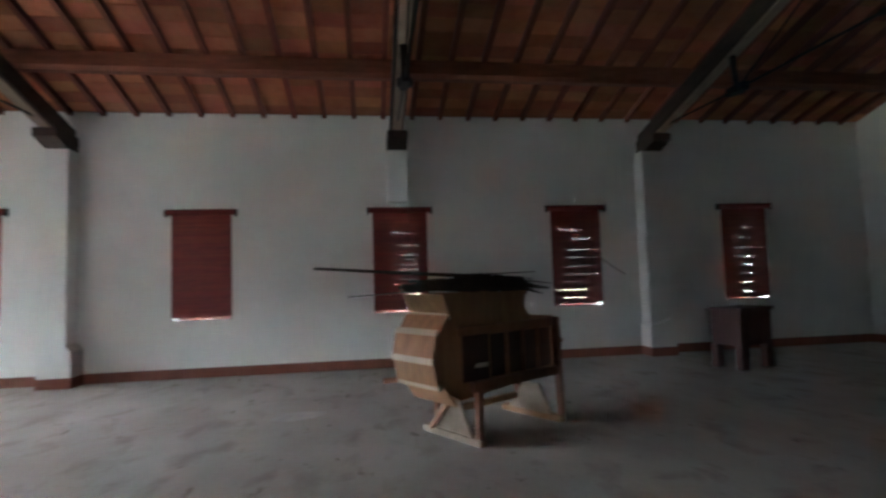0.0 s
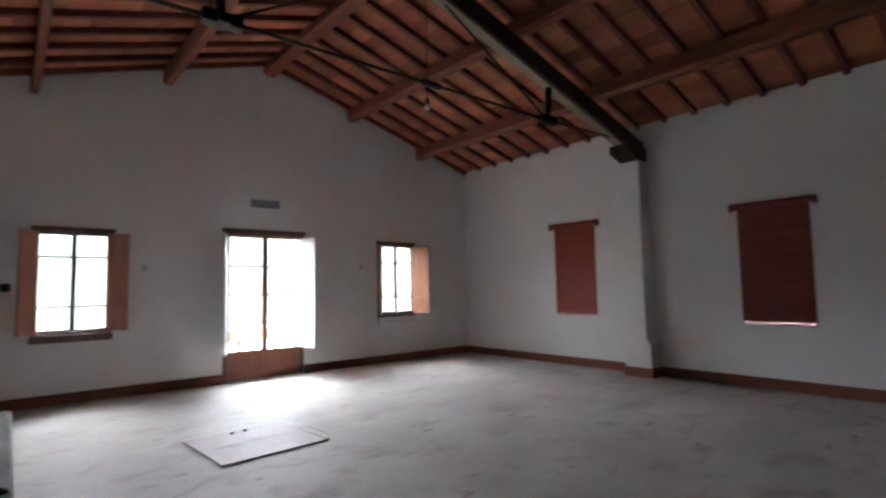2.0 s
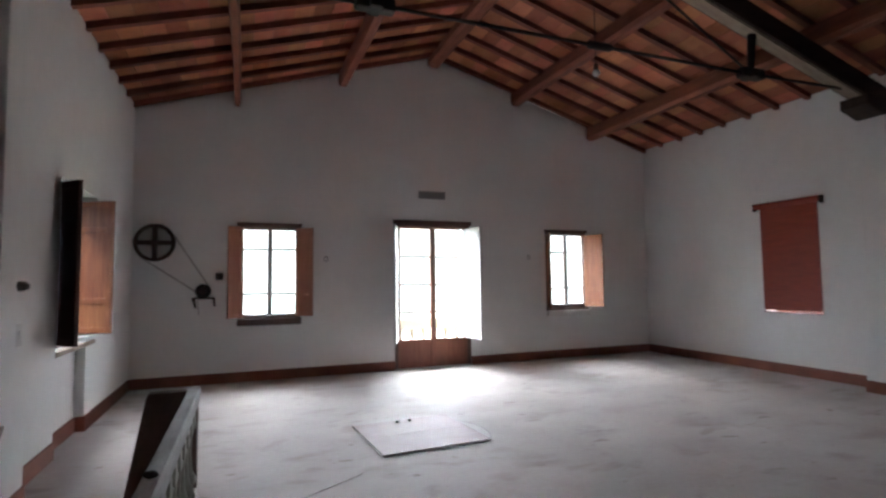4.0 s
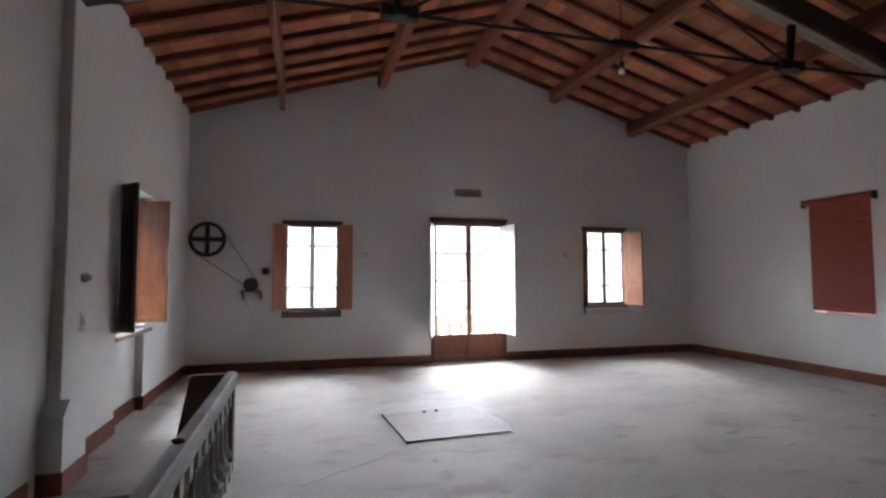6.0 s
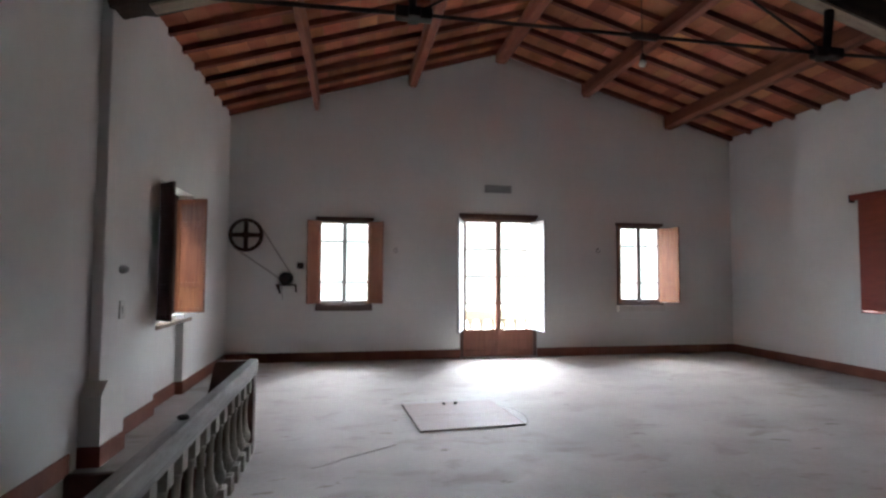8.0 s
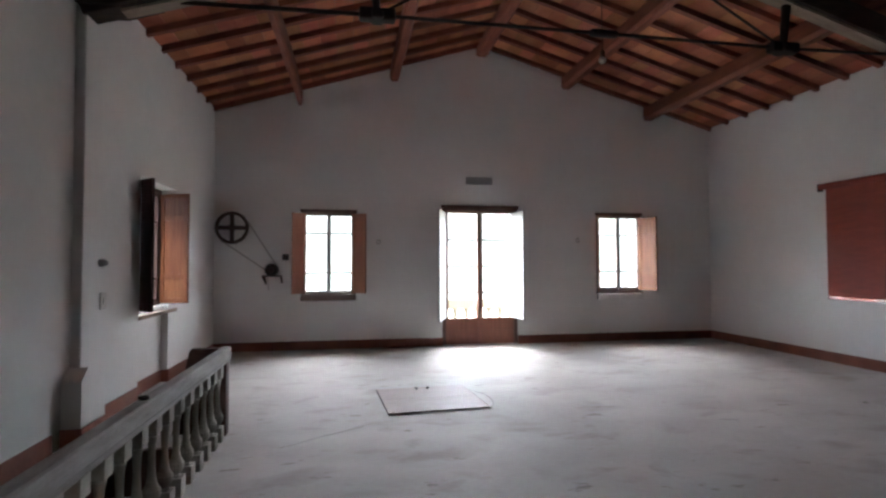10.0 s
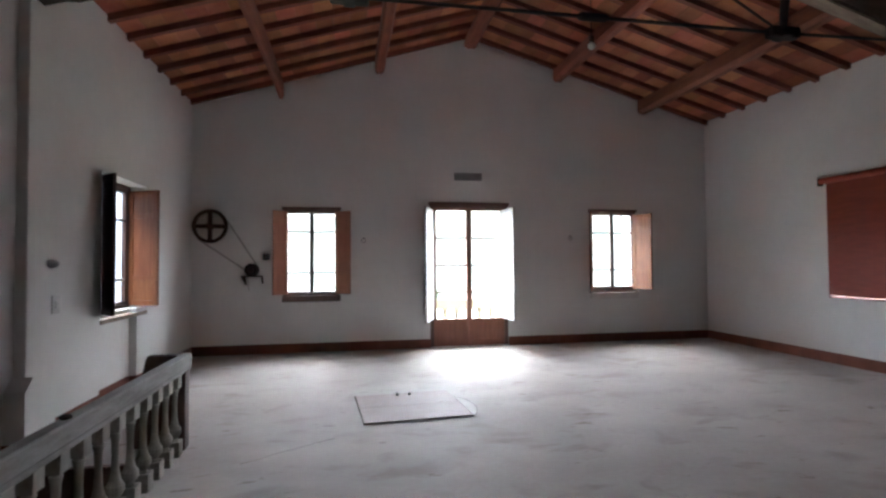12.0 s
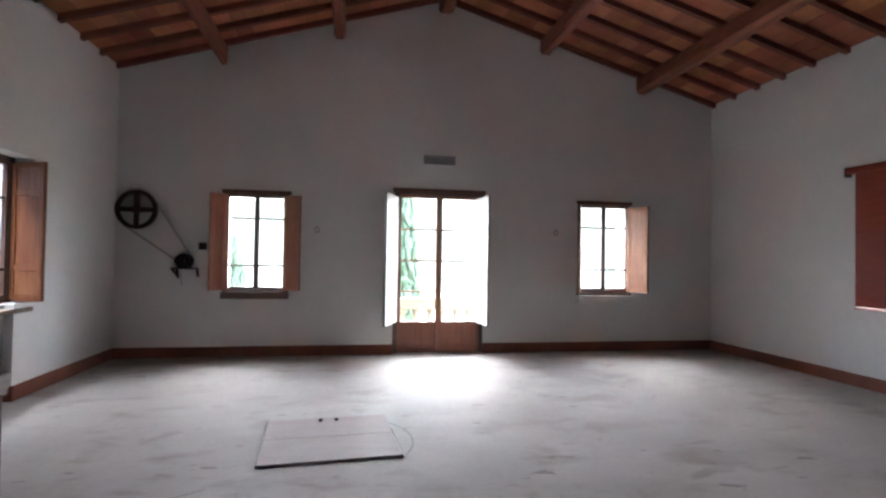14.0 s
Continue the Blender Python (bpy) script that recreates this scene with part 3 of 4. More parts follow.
# left gable window: both shutters folded back against the wall
w1 = frame_window("window_1", *WIN_L, "brown casement window with both varnished shutters folded open", M_WOODFRAME, (1.17, 1.78), M_WOODFRAME)
h = (WIN_L[1] - WIN_L[0]) / 2
shutter(w1, 0.22, 0.855, 2.08, M_SHUTIN, pose(-h + 0.06, -0.03, 0, 0, 0, 180 + 33))
shutter(w1, 0.24, 0.855, 2.08, M_SHUTIN, pose(h - 0.06, -0.03, 0, 0, 0, -27))
part("window_sill", boxed(-h - 0.01, h + 0.01, -0.05, 0.0, 0.745, 0.835, bevel=0.006), M_WOODFRAME, w1, "dark brown wooden sill")
w2 = frame_window("window_2", *WIN_R, "brown casement window with two varnished shutters swung into the room", M_SILL, (1.17, 1.78), M_WOODFRAME)
h = (WIN_R[1] - WIN_R[0]) / 2
shutter(w2, 0.37, 0.855, 2.08, M_SHUT, pose(h - 0.06, -0.03, 0, 0, 0, -72))
shutter(w2, 0.35, 0.855, 2.08, M_SHUT, pose(-h + 0.03, -0.03, 0, 0, 0, -117))
part("window_sill", boxed(-h, h, -0.075, 0.0, 0.705, 0.80, bevel=0.006), M_SILL, w2, "white painted sill")
part("sill_rail", boxed(-h - 0.01, h + 0.01, -0.03, 0.0, 0.803, 0.838, bevel=0.005), M_WOODFRAME, w2)

# French door
fd = thing("door_1", pose((DOOR[0] + DOOR[1]) / 2, 0, 0), label="glazed brown French door with white shutters swung open", category="door", kind="structure")
h = (DOOR[1] - DOOR[0]) / 2
bm = bmesh.new()
for a, b in ((-h, -h + 0.06), (h - 0.06, h)):
    box(bm, a, b, 0.0, 0.08, 0, 2.2, bevel=0.006)
box(bm, -h + 0.06, h - 0.06, 0.0, 0.08, 2.165, 2.2, bevel=0.006)
part("door_frame", bm, M_WOODFRAME, fd)
part("lintel_trim", boxed(-h - 0.02, h + 0.02, -0.02, -0.001, 2.19, 2.25, bevel=0.004), M_WOODFRAME, fd)
for side in (-1, 1):
    leaf = casement(fd, h - 0.062, 0.012, 2.163, (0.845, 1.265, 1.69), M_DOOR, stile=0.042, solid_to=0.395)
    leaf.matrix_local = pose(-h + 0.061 if side < 0 else 0.001, 0.04, 0)
part("meeting_strip", boxed(-0.03, 0.03, -0.005, 0.014, 0.012, 1.33, bevel=0.004), M_DOOR, fd)
bm = bmesh.new()
rod(bm, (0.0, -0.03, 1.02), (0.0, -0.005, 1.02), 0.012)
rod(bm, (0.0, -0.03, 1.02), (0.07, -0.035, 1.02), 0.008)
part("door_handle", bm, M_IRON, fd)
shutter(fd, 0.55, 0.44, 2.12, M_WHITEPAINT, pose(-h + 0.04, -0.03, 0, 0, 0, -110))
shutter(fd, 0.53, 0.44, 2.12, M_WHITEPAINT, pose(h - 0.12, -0.03, 0, 0, 0, -85))
part("threshold", boxed(-h, h, -0.02, 0.4, 0.0, 0.011), M_SILL, fd, "pale stone threshold")

# window in the west wall: one shutter very dark brown, one orange
w3 = thing("window_3", pose(XL - 0.16, 0, 0), label="brown casement window with its shutters swung into the room", category="window", kind="structure")
bm = bmesh.new()
for a, b in ((LWIN[0], LWIN[0] + 0.05), (LWIN[1] - 0.05, LWIN[1])):
    box(bm, -0.07, 0, a, b, LWIN[2], LWIN[3], bevel=0.006)
for a, b in ((LWIN[2], LWIN[2] + 0.04), (LWIN[3] - 0.05, LWIN[3])):
    box(bm, -0.07, 0, LWIN[0] + 0.05, LWIN[1] - 0.05, a, b, bevel=0.006)
part("window_frame", bm, M_WOODFRAME, w3)
lw = (LWIN[1] - LWIN[0]) / 2 - 0.052
for k in range(2):
    leaf = casement(w3, lw, LWIN[2] + 0.042, LWIN[3] - 0.052, (1.14, 1.78), M_WOODFRAME)
    leaf.matrix_local = pose(-0.035, LWIN[0] + 0.051 + k * (lw + 0.002), 0, 0, 0, 90)
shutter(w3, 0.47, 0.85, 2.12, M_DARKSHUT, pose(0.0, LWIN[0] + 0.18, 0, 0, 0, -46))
shutter(w3, 0.37, 0.86, 2.11, M_SHUT, pose(0.0, LWIN[1] - 0.02, 0, 0, 0, -23))
part("window_sill", boxed(0.04, 0.172, LWIN[0] - 0.02, LWIN[1] + 0.02, 0.76, 0.80, bevel=0.006), M_PALEWOOD, w3, "weathered wooden sill")

# ---- five red blinds over the east windows ----


def blind(y, drop, pale, holes, seed):
    b = thing("window_blind", pose(XR - 0.012, y, -drop), label="%s red slatted blind over a narrow window%s" % ("faded" if pale else "dark", " with broken slats" if holes else ""), category="blind", group="blinds along the long wall")
    r = random.Random(seed)
    bm = bmesh.new()
    hw, z, low = 0.395, 2.29, 0.84
    pitch = 0.0235
    gap = 0
    while z - pitch > low:
        depth = (2.29 - z) / 1.45
        slits = []
        gap -= 1
        if holes and depth > 0.2 and gap < 0:
            chance, middle, reach, apart = holes
            if r.random() < chance * (0.35 + depth):
                gap = apart
                c = middle * (depth - 0.1) + r.uniform(-0.1, 0.1)
                half = r.uniform(0.3, 1.0) * reach
                slits.append((max(c - half, -0.35), min(c + half, 0.35)))
                if r.random() < 0.5:
                    c = r.uniform(-0.3, 0.3)
                    slits.append((c - 0.03, c + 0.03))
        # a broken slat sags and leaves a ragged slit above it
        lean = r.uniform(-0.001, 0.001)
        box(bm, -0.004 + lean, 0.004 + lean, -hw, hw, z - pitch - 0.0012, z - (0.0028 if slits else 0))
        edge = -hw
        for a, c in sorted(slits):
            if a > edge:
                box(bm, -0.004 + lean, 0.004 + lean, edge, a, z - 0.003, z)
            edge = max(edge, c)
        if slits:
            box(bm, -0.004 + lean, 0.004 + lean, edge, hw, z - 0.003, z)
        z -= pitch
    part("slats", bm, M_BLINDPALE if pale else M_BLIND, b)
    bm = bmesh.new()
    rod(bm, (-0.03, -hw - 0.05, 2.315), (-0.03, hw + 0.05, 2.315), 0.042, n=14)
    part("roller", bm, M_BLINDPALE if pale else M_BLIND, b)
    for s in (-1, 1):
        part("bracket", boxed(-0.055, 0.011, s * (hw + 0.065) - 0.014, s * (hw + 0.065) + 0.014, 2.255, 2.355, bevel=0.005), M_RUST, b, "dark iron bracket")
    part("bottom_bar", boxed(-0.010, 0.010, -hw, hw, low - 0.012, low + 0.006, bevel=0.003), M_BLINDPALE if pale else M_BLIND, b)
    return b


for k, y in enumerate(BLINDS):
    blind(y, DROP[k], k == 0, (None, None, (0.85, -0.22, 0.18, 2), (0.7, 0.0, 0.33, 4), (0.6, -0.05, 0.26, 5))[k], 11 + k)
    win = thing("window_%d" % (k + 4), pose(XR + 0.2, y, 0), label="narrow casement window behind a drawn red blind", category="window", kind="structure")
    bm = bmesh.new()
    for a, b in ((-BH, -BH + 0.05), (BH - 0.05, BH)):
        box(bm, 0, 0.06, a, b, 0.82 - DROP[k], 2.27, bevel=0.005)
    for a, b in ((0.82 - DROP[k], 0.865 - DROP[k]), (2.22, 2.27)):
        box(bm, 0, 0.06, -BH + 0.05, BH - 0.05, a, b, bevel=0.005)
    part("window_frame", bm, M_WOODFRAME, win)
    pane = part("pane", boxed(0.028, 0.032, -BH + 0.045, BH - 0.045, 0.86 - DROP[k], 2.225), M_GLASS, win)
    pane.visible_shadow = False
    part("window_sill", boxed(-0.205, -0.001, -BH + 0.001, BH - 0.001, 0.822 - DROP[k], 0.834 - DROP[k], bevel=0.003), M_SILL, win, "white painted sill")

# ---- balustrade of the stairwell ----
RX = -3.027
bal = thing("balustrade", pose(RX, 0, 0), label="worn grey stair balustrade with turned cream balusters", category="balustrade")
bm = bmesh.new()
prism(bm, [(0.006, 0.535), (0.064, 0.535), (0.066, 0.56), (0.072, 0.572), (0.075, 0.645), (0.068, 0.654), (0.014, 0.656), (0.008, 0.648), (0.006, 0.57)], "y", -6.95, -3.82)
part("handrail", bm, M_RAIL, bal)


def baluster_mesh():
    bm = bmesh.new()
    box(bm, -0.042, 0.042, -0.042, 0.042, 0.0, 0.105, bevel=0.004)
    lathe(bm, [(0.024, 0.10), (0.028, 0.11), (0.02, 0.122), (0.034, 0.136), (0.044, 0.158), (0.043, 0.182), (0.028, 0.208), (0.02, 0.25), (0.016, 0.33), (0.019, 0.41), (0.026, 0.442), (0.02, 0.452), (0.022, 0.46)], 14)
    box(bm, -0.034, 0.034, -0.038, 0.038, 0.458, 0.54, bevel=0.004)
    return mesh_of("baluster", bm, M_BALUSTER)


me = baluster_mesh()
y = -4.067
while y > -6.9:
    ob = new("baluster", me)
    ob.parent = bal
    ob.location = (0.034, y, 0)
    y -= 0.18
part("end_post", boxed(-0.005, 0.07, -3.96, -3.865, 0.0, 0.545, bevel=0.006), M_NEWEL, bal, "dark brown end post")
bm = bmesh.new()
prism(bm, [(-0.338, 0.0), (-0.004, 0.0), (-0.004, 0.645), (-0.208, 0.645), (-0.223, 0.62)], "y", -3.864, -3.80)
part("end_panel", bm, M_NEWEL, bal, "dark brown board with a slanted side")

clod = bmesh.new()
bmesh.ops.create_icosphere(clod, subdivisions=2, radius=0.026)
for v in clod.verts:
    v.co *= 1 + 0.3 * noise.noise(v.co * 40)
    v.co.z = max(v.co.z * 0.45, -0.010)
bmesh.ops.translate(clod, verts=clod.verts[:], vec=(-2.99, -5.45, 0.664))
solid("dirt_clod", clod, M_TWIG, label="small dark lump of dirt on the handrail", category="dirt")

# ---- floor hatch ----
hatch = thing("floor_hatch", pose(-1.283, -3.165, 0, 0, 0, 4), label="pinkish wooden trapdoor lying flush in the cement floor", category="trapdoor")
for k in range(2):
    part("board", boxed(-0.455, 0.452, -0.44 + k * 0.441, -0.44 + k * 0.441 + 0.438, 0.003, 0.014, bevel=0.003), M_HATCH, hatch)
bm = bmesh.new()
for a, b, c, d in ((-0.463, 0.461, -0.452, -0.442), (-0.463, -0.457, -0.442, 0.44), (0.454, 0.46, -0.442, 0.10)):
    box(bm, a, b, c, d, 0.001, 0.014)
part("rim", bm, M_NEWEL, hatch, "dark rim gap")
for x in (-0.06, 0.06):
    bm = bmesh.new()
    lathe(bm, [(0.016, 0.014), (0.016, 0.022), (0.008, 0.032)], 10, (x, 0.36, 0))
    part("ring_bolt", bm, M_IRON, hatch)

bm = bmesh.new()
arc = [(-1.283 + 0.585 * math.cos(radians(a)), -3.265 + 0.585 * math.sin(radians(a))) for a in range(-32, 78, 10)]
for (xa, ya), (xb, yb) in zip(arc, arc[1:]):
    bar(bm, (xa, ya, 0.0012), (xb, yb, 0.0012), 0.012, 0.002)
solid("scrape_mark", bm, M_CRACK, label="thin curved scrape on the floor round the trapdoor", category="scrape", kind="structure")


def flat_patch(name, x, y, rx, ry, turn, material, seed, **tags):
    """An irregular thin film on the floor."""
    r = random.Random(seed)
    bm = bmesh.new()
    pts = []
    for k in range(28):
        a = k * math.tau / 28
        q = 1 + 0.22 * noise.noise(Vector((math.cos(a) * 1.7 + seed, math.sin(a) * 1.7, seed))) + r.uniform(-0.06, 0.06)
        px, py = rx * q * math.cos(a), ry * q * math.sin(a)
        pts.append((x + px * math.cos(turn) - py * math.sin(turn), y + px * math.sin(turn) + py * math.cos(turn)))
    prism(bm, pts, "z", 0.0005, 0.0025)
    return solid(name, bm, material, **tags)


flat_patch("plaster_stain", 1.7, -7.2, 0.16, 0.24, 0.2, M_STAIN, 3, label="pale plaster stain on the cement floor", category="stain")
crack = [(-1.93, -3.91), (-2.1, -4.02), (-2.3, -4.14), (-2.42, -4.24), (-2.52, -4.30)]
bm = bmesh.new()
for (xa, ya), (xb, yb) in zip(crack, crack[1:]):
    bar(bm, (xa, ya, 0.0012), (xb, yb, 0.0012), 0.004, 0.002)
solid("floor_crack", bm, M_CRACK, label="thin dark crack in the cement floor", category="crack", kind="structure")

# ---- things on the gable wall ----
wheel = thing("belt_wheel", pose(-3.77, -0.02, 1.845), label="rusty iron belt wheel with four spokes on the wall", category="wheel")
bm = bmesh.new()
n = 40
ring = []
for k in range(n):
    a = k * math.tau / n
    ring.append([bm.verts.new((r * math.cos(a), yy, r * math.sin(a))) for r, yy in ((0.195, -0.035), (0.235, -0.035), (0.242, -0.07), (0.235, -0.105), (0.195, -0.105))])
for k in range(n):
    p, q = ring[k], ring[(k + 1) % n]
    for s in range(5):
        bm.faces.new((p[s], p[(s + 1) % 5], q[(s + 1) % 5], q[s]))
part("rim", bm, M_RUST, wheel)
for k in range(4):
    bm = bmesh.new()
    a = k * math.tau / 4
    d = Vector((math.cos(a), 0, math.sin(a)))
    bar(bm, d * 0.03 + Vector((0, -0.07, 0)), d * 0.2 + Vector((0, -0.07, 0)), 0.022, 0.062, up=(-d.z, 0, d.x) if k % 2 == 0 else (1, 0, 0), bevel=0.006)
    part("spoke", bm, M_RUST, wheel)
bm = bmesh.new()
rod(bm, (0, 0.02, 0), (0, -0.12, 0), 0.035, n=16)
rod(bm, (0, -0.045, 0), (0, -0.095, 0), 0.055, n=16)
part("hub", bm, M_RUST, wheel)

belt = thing("drive_belt", pose(0, -0.075, 0), label="thin faded drive belt between wheel and motor", category="belt")
for a, b in (((-3.545, 0, 1.93), (-3.135, 0, 1.285)), ((-3.93, 0, 1.66), (-3.245, 0, 1.185))):
    bm = bmesh.new()
    bar(bm, a, b, 0.012, 0.024, up=(0.6, 0, 0.8))
    part("strand", bm, M_BELT, belt)

motor = thing("electric_motor", pose(-3.195, -0.11, 1.22), label="small dark electric motor on an iron wall bracket", category="motor")
bm = bmesh.new()
rod(bm, (0, -0.12, 0), (0, 0.07, 0), 0.085, n=20)
for k in range(8):
    rod(bm, (0, -0.09 + k * 0.02, 0), (0, -0.082 + k * 0.02, 0), 0.092, n=20)
part("body", bm, M_IRON, motor)
bm = bmesh.new()
rod(bm, (0, -0.16, 0), (0, -0.12, 0), 0.045, n=16)
part("pulley", bm, M_RUST, motor)
bm = bmesh.new()
box(bm, -0.125, 0.125, -0.12, 0.1, -0.10, -0.08, bevel=0.004)
bar(bm, (-0.12, 0.09, -0.09), (-0.10, 0.10, -0.22), 0.025, 0.025, up=(0, 1, 0))
bar(bm, (0.12, 0.09, -0.09), (0.13, 0.10, -0.2), 0.025, 0.025, up=(0, 1, 0))
bar(bm, (-0.12, -0.1, -0.09), (-0.10, 0.09, -0.2), 0.02, 0.02, up=(1, 0, 0))
part("bracket", bm, M_RUST, motor)
bm = bmesh.new()
rod(bm, (-0.08, 0.1, -0.1), (-0.06, 0.105, -0.31), 0.006, n=6)
part("cable", bm, M_BELT, motor, "grey cable")

sw = thing("switch_box", pose(-3.01, -0.002, 1.41), label="small dark switch box beside the window", category="switch")
part("case", boxed(-0.045, 0.045, -0.06, 0, -0.045, 0.045, bevel=0.008), M_IRON, sw)
part("knob", boxed(-0.012, 0.012, -0.085, -0.06, -0.012, 0.012, bevel=0.004), M_RUST, sw)

vent = thing("wall_vent", pose(0.01, -0.001, 2.65), label="grey louvred vent above the French door", category="vent")
bm = bmesh.new()
for a, b, c, d in ((-0.22, 0.22, 0.045, 0.06), (-0.22, 0.22, -0.06, -0.045), (-0.22, -0.205, -0.045, 0.045), (0.205, 0.22, -0.045, 0.045)):
    box(bm, a, b, -0.018, 0, c, d, bevel=0.003)
part("frame", bm, M_GREYVENT, vent)
part("backing", boxed(-0.205, 0.205, -0.004, 0, -0.045, 0.045), M_GREYVENT, vent)
for k in range(5):
    bm = bmesh.new()
    z = -0.036 + k * 0.018
    bar(bm, (-0.204, -0.01, z), (0.204, -0.01, z), 0.014, 0.003, up=(0, -0.5, 1))
    part("slat", bm, M_GREYVENT, vent)

for x, z in ((-1.613, 1.65), (1.705, 1.69)):
    ringob = thing("wall_ring", pose(x, -0.012, z), label="small iron ring fixed to the plaster", category="ring", group="rings on the gable wall")
    bm = bmesh.new()
    rr = []
    for k in range(20):
        a = k * math.tau / 20
        rr.append([bm.verts.new(((0.03 + 0.006 * math.cos(t)) * math.cos(a), 0.007 * math.sin(t), (0.03 + 0.006 * math.cos(t)) * math.sin(a))) for t in (0, 1.57, 3.14, 4.71)])
    for k in range(20):
        p, q = rr[k], rr[(k + 1) % 20]
        for s in range(4):
            bm.faces.new((p[s], p[(s + 1) % 4], q[(s + 1) % 4], q[s]))
    part("loop", bm, M_GREYVENT, ringob, smooth=True)
    bm = bmesh.new()
    rod(bm, (0, -0.008, 0.034), (0, 0.012, 0.034), 0.009, n=8)
    part("staple", bm, M_RUST, ringob)

for x in (-1.26, 1.26):
    soc = thing("wall_socket", pose(x, -0.001, 0.36), label="small white wall socket above the painted base", category="socket", group="sockets on the gable wall")
    part("plate", boxed(-0.018, 0.018, -0.01, 0, -0.055, 0.055, bevel=0.004), M_WALL, soc)

# ---- fittings on the west wall ----
pipe = thing("wall_conduit", pose(XL + 0.008, -3.655, 0), label="white conduit running down to a switch", category="conduit")
bm = bmesh.new()
rod(bm, (0, 0, 1.44), (0, 0, 3.4), 0.008, n=8)
part("tube", bm, M_PLASTIC, pipe)
part("box", boxed(-0.008, 0.025, -0.03, 0.03, 1.38, 1.45, bevel=0.006), M_PLASTIC, pipe)
bell = thing("wall_lamp_holder", pose(XL, -3.655, 1.32), label="small grey lamp holder fixed on the wall", category="lamp holder")
bm = bmesh.new()
lathe(bm, [(0.03, 0.0), (0.055, -0.02), (0.05, -0.045), (0.02, -0.06)], 14, (0.07, 0, 0.02))
part("cap", bm, M_GREYVENT, bell, smooth=True)
part("arm", boxed(0, 0.07, -0.012, 0.012, -0.005, 0.02, bevel=0.004), M_GREYVENT, bell)
swl = thing("light_switch", pose(XL, -3.45, 1.0), label="white light switch on the plaster", category="switch")
part("plate", boxed(0, 0.012, -0.05, 0.05, -0.07, 0.07, bevel=0.004), M_PLASTIC, swl)
part("rocker", boxed(0.012, 0.02, -0.02, 0.02, -0.03, 0.03, bevel=0.003), M_PLASTIC, swl)

cable = bmesh.new()
for a, b in (((XR - 0.008, -11.42, 1.50), (XR - 0.008, -11.60, 1.36)), ((XR - 0.008, -11.60, 1.36), (XR - 0.008, -11.80, 1.24))):
    rod(cable, a, b, 0.007, n=6)
solid("loose_cable", cable, M_RUST, label="short dark cable end hanging on the plaster", category="cable")

# ---- old winnowing machine ----
# local x runs along its front, local y goes back from the front
WM = pose(0.457, -8.662, 0, 0, 0, -58)
wm = thing("winnowing_machine", WM, label="old wooden winnowing machine with a slatted drum and hopper", category="machine")
D = 0.50
drum = [(-0.22, 0.95), (-0.345, 0.845), (-0.39, 0.655), (-0.335, 0.475), (-0.15, 0.345)]
cheek = [(0.62, 1.12), (0.59, 1.06), (0.58, 1.0), (0.60, 0.95), (0.66, 0.905), (0.94, 0.895), (0.94, 0.42), (0.05, 0.36)] + drum[::-1] + [(-0.30, 1.12)]
for yy, nm in ((0.015, "front_cheek"), (D - 0.04, "back_cheek")):
    bm = bmesh.new()
    prism(bm, cheek, "y", yy, yy + 0.025)
    part(nm, bm, M_BROWN, wm)
for k, ((xa, za), (xb, zb)) in enumerate(zip(drum, drum[1:])):
    mx, mz = (xa + xb) / 2, (za + zb) / 2
    nrm = Vector((mx - 0.1, 0, mz - 0.65)).normalized()
    bm = bmesh.new()
    bar(bm, Vector((mx, 0.0, mz)) + nrm * 0.012, Vector((mx, D, mz)) + nrm * 0.012, math.hypot(xb - xa, zb - za) - 0.02, 0.02, up=nrm, bevel=0.004)
    part("drum_slat", bm, M_BROWN, wm)
    q = Vector((xa, 0, za))
    nrm = Vector((xa - 0.1, 0, za - 0.65)).normalized()
    bm = bmesh.new()
    bar(bm, q + Vector((0, -0.004, 0)) + nrm * 0.016, q + Vector((0, D, 0)) + nrm * 0.016, 0.045, 0.016, up=nrm)
    part("drum_batten", bm, M_PALE, wm, "pale batten")
for k in range(2):
    part("top_board", boxed(0.64 + k * 0.155, 0.64 + k * 0.155 + 0.15, 0.045, D - 0.045, 0.872, 0.892, bevel=0.004), M_BROWN, wm)
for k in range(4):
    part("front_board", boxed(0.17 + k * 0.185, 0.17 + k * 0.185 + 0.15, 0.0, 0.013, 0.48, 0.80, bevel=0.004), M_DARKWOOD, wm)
# no hole is cut: a dark sheet paints the shade of the drum opening
part("front_opening", boxed(-0.12, 0.15, 0.006, 0.014, 0.47, 0.81, bevel=0.003), M_DARKWOOD, wm, "dark sheet for the shade inside the drum opening")
part("front_rail", boxed(-0.16, 0.95, -0.02, 0.012, 0.81, 0.88, bevel=0.006), M_REDWOOD, wm)
part("front_rail", boxed(-0.05, 0.97, -0.03, 0.012, 0.395, 0.47, bevel=0.006), M_REDWOOD, wm)
for x in (0.325, 0.51, 0.695):
    part("front_stile", boxed(x, x + 0.026, -0.012, 0.012, 0.47, 0.81, bevel=0.004), M_REDWOOD, wm)
part("paper_slip", boxed(0.0, 0.12, -0.004, 0.004, 0.565, 0.595, bevel=0.001), M_PALE, wm, "pale paper slip")
part("side_shelf", boxed(0.945, 1.13, 0.06, D - 0.06, 0.64, 0.68, bevel=0.006), M_BROWN, wm)
part("shelf_bracket", boxed(0.945, 1.06, 0.1, 0.13, 0.46, 0.64, bevel=0.006), M_BROWN, wm)
bm = bmesh.new()
prism(bm, [(-0.31, 1.125), (-0.235, 0.95), (-0.04, 0.95), (-0.04, 1.125)], "y", -0.006, 0.012)
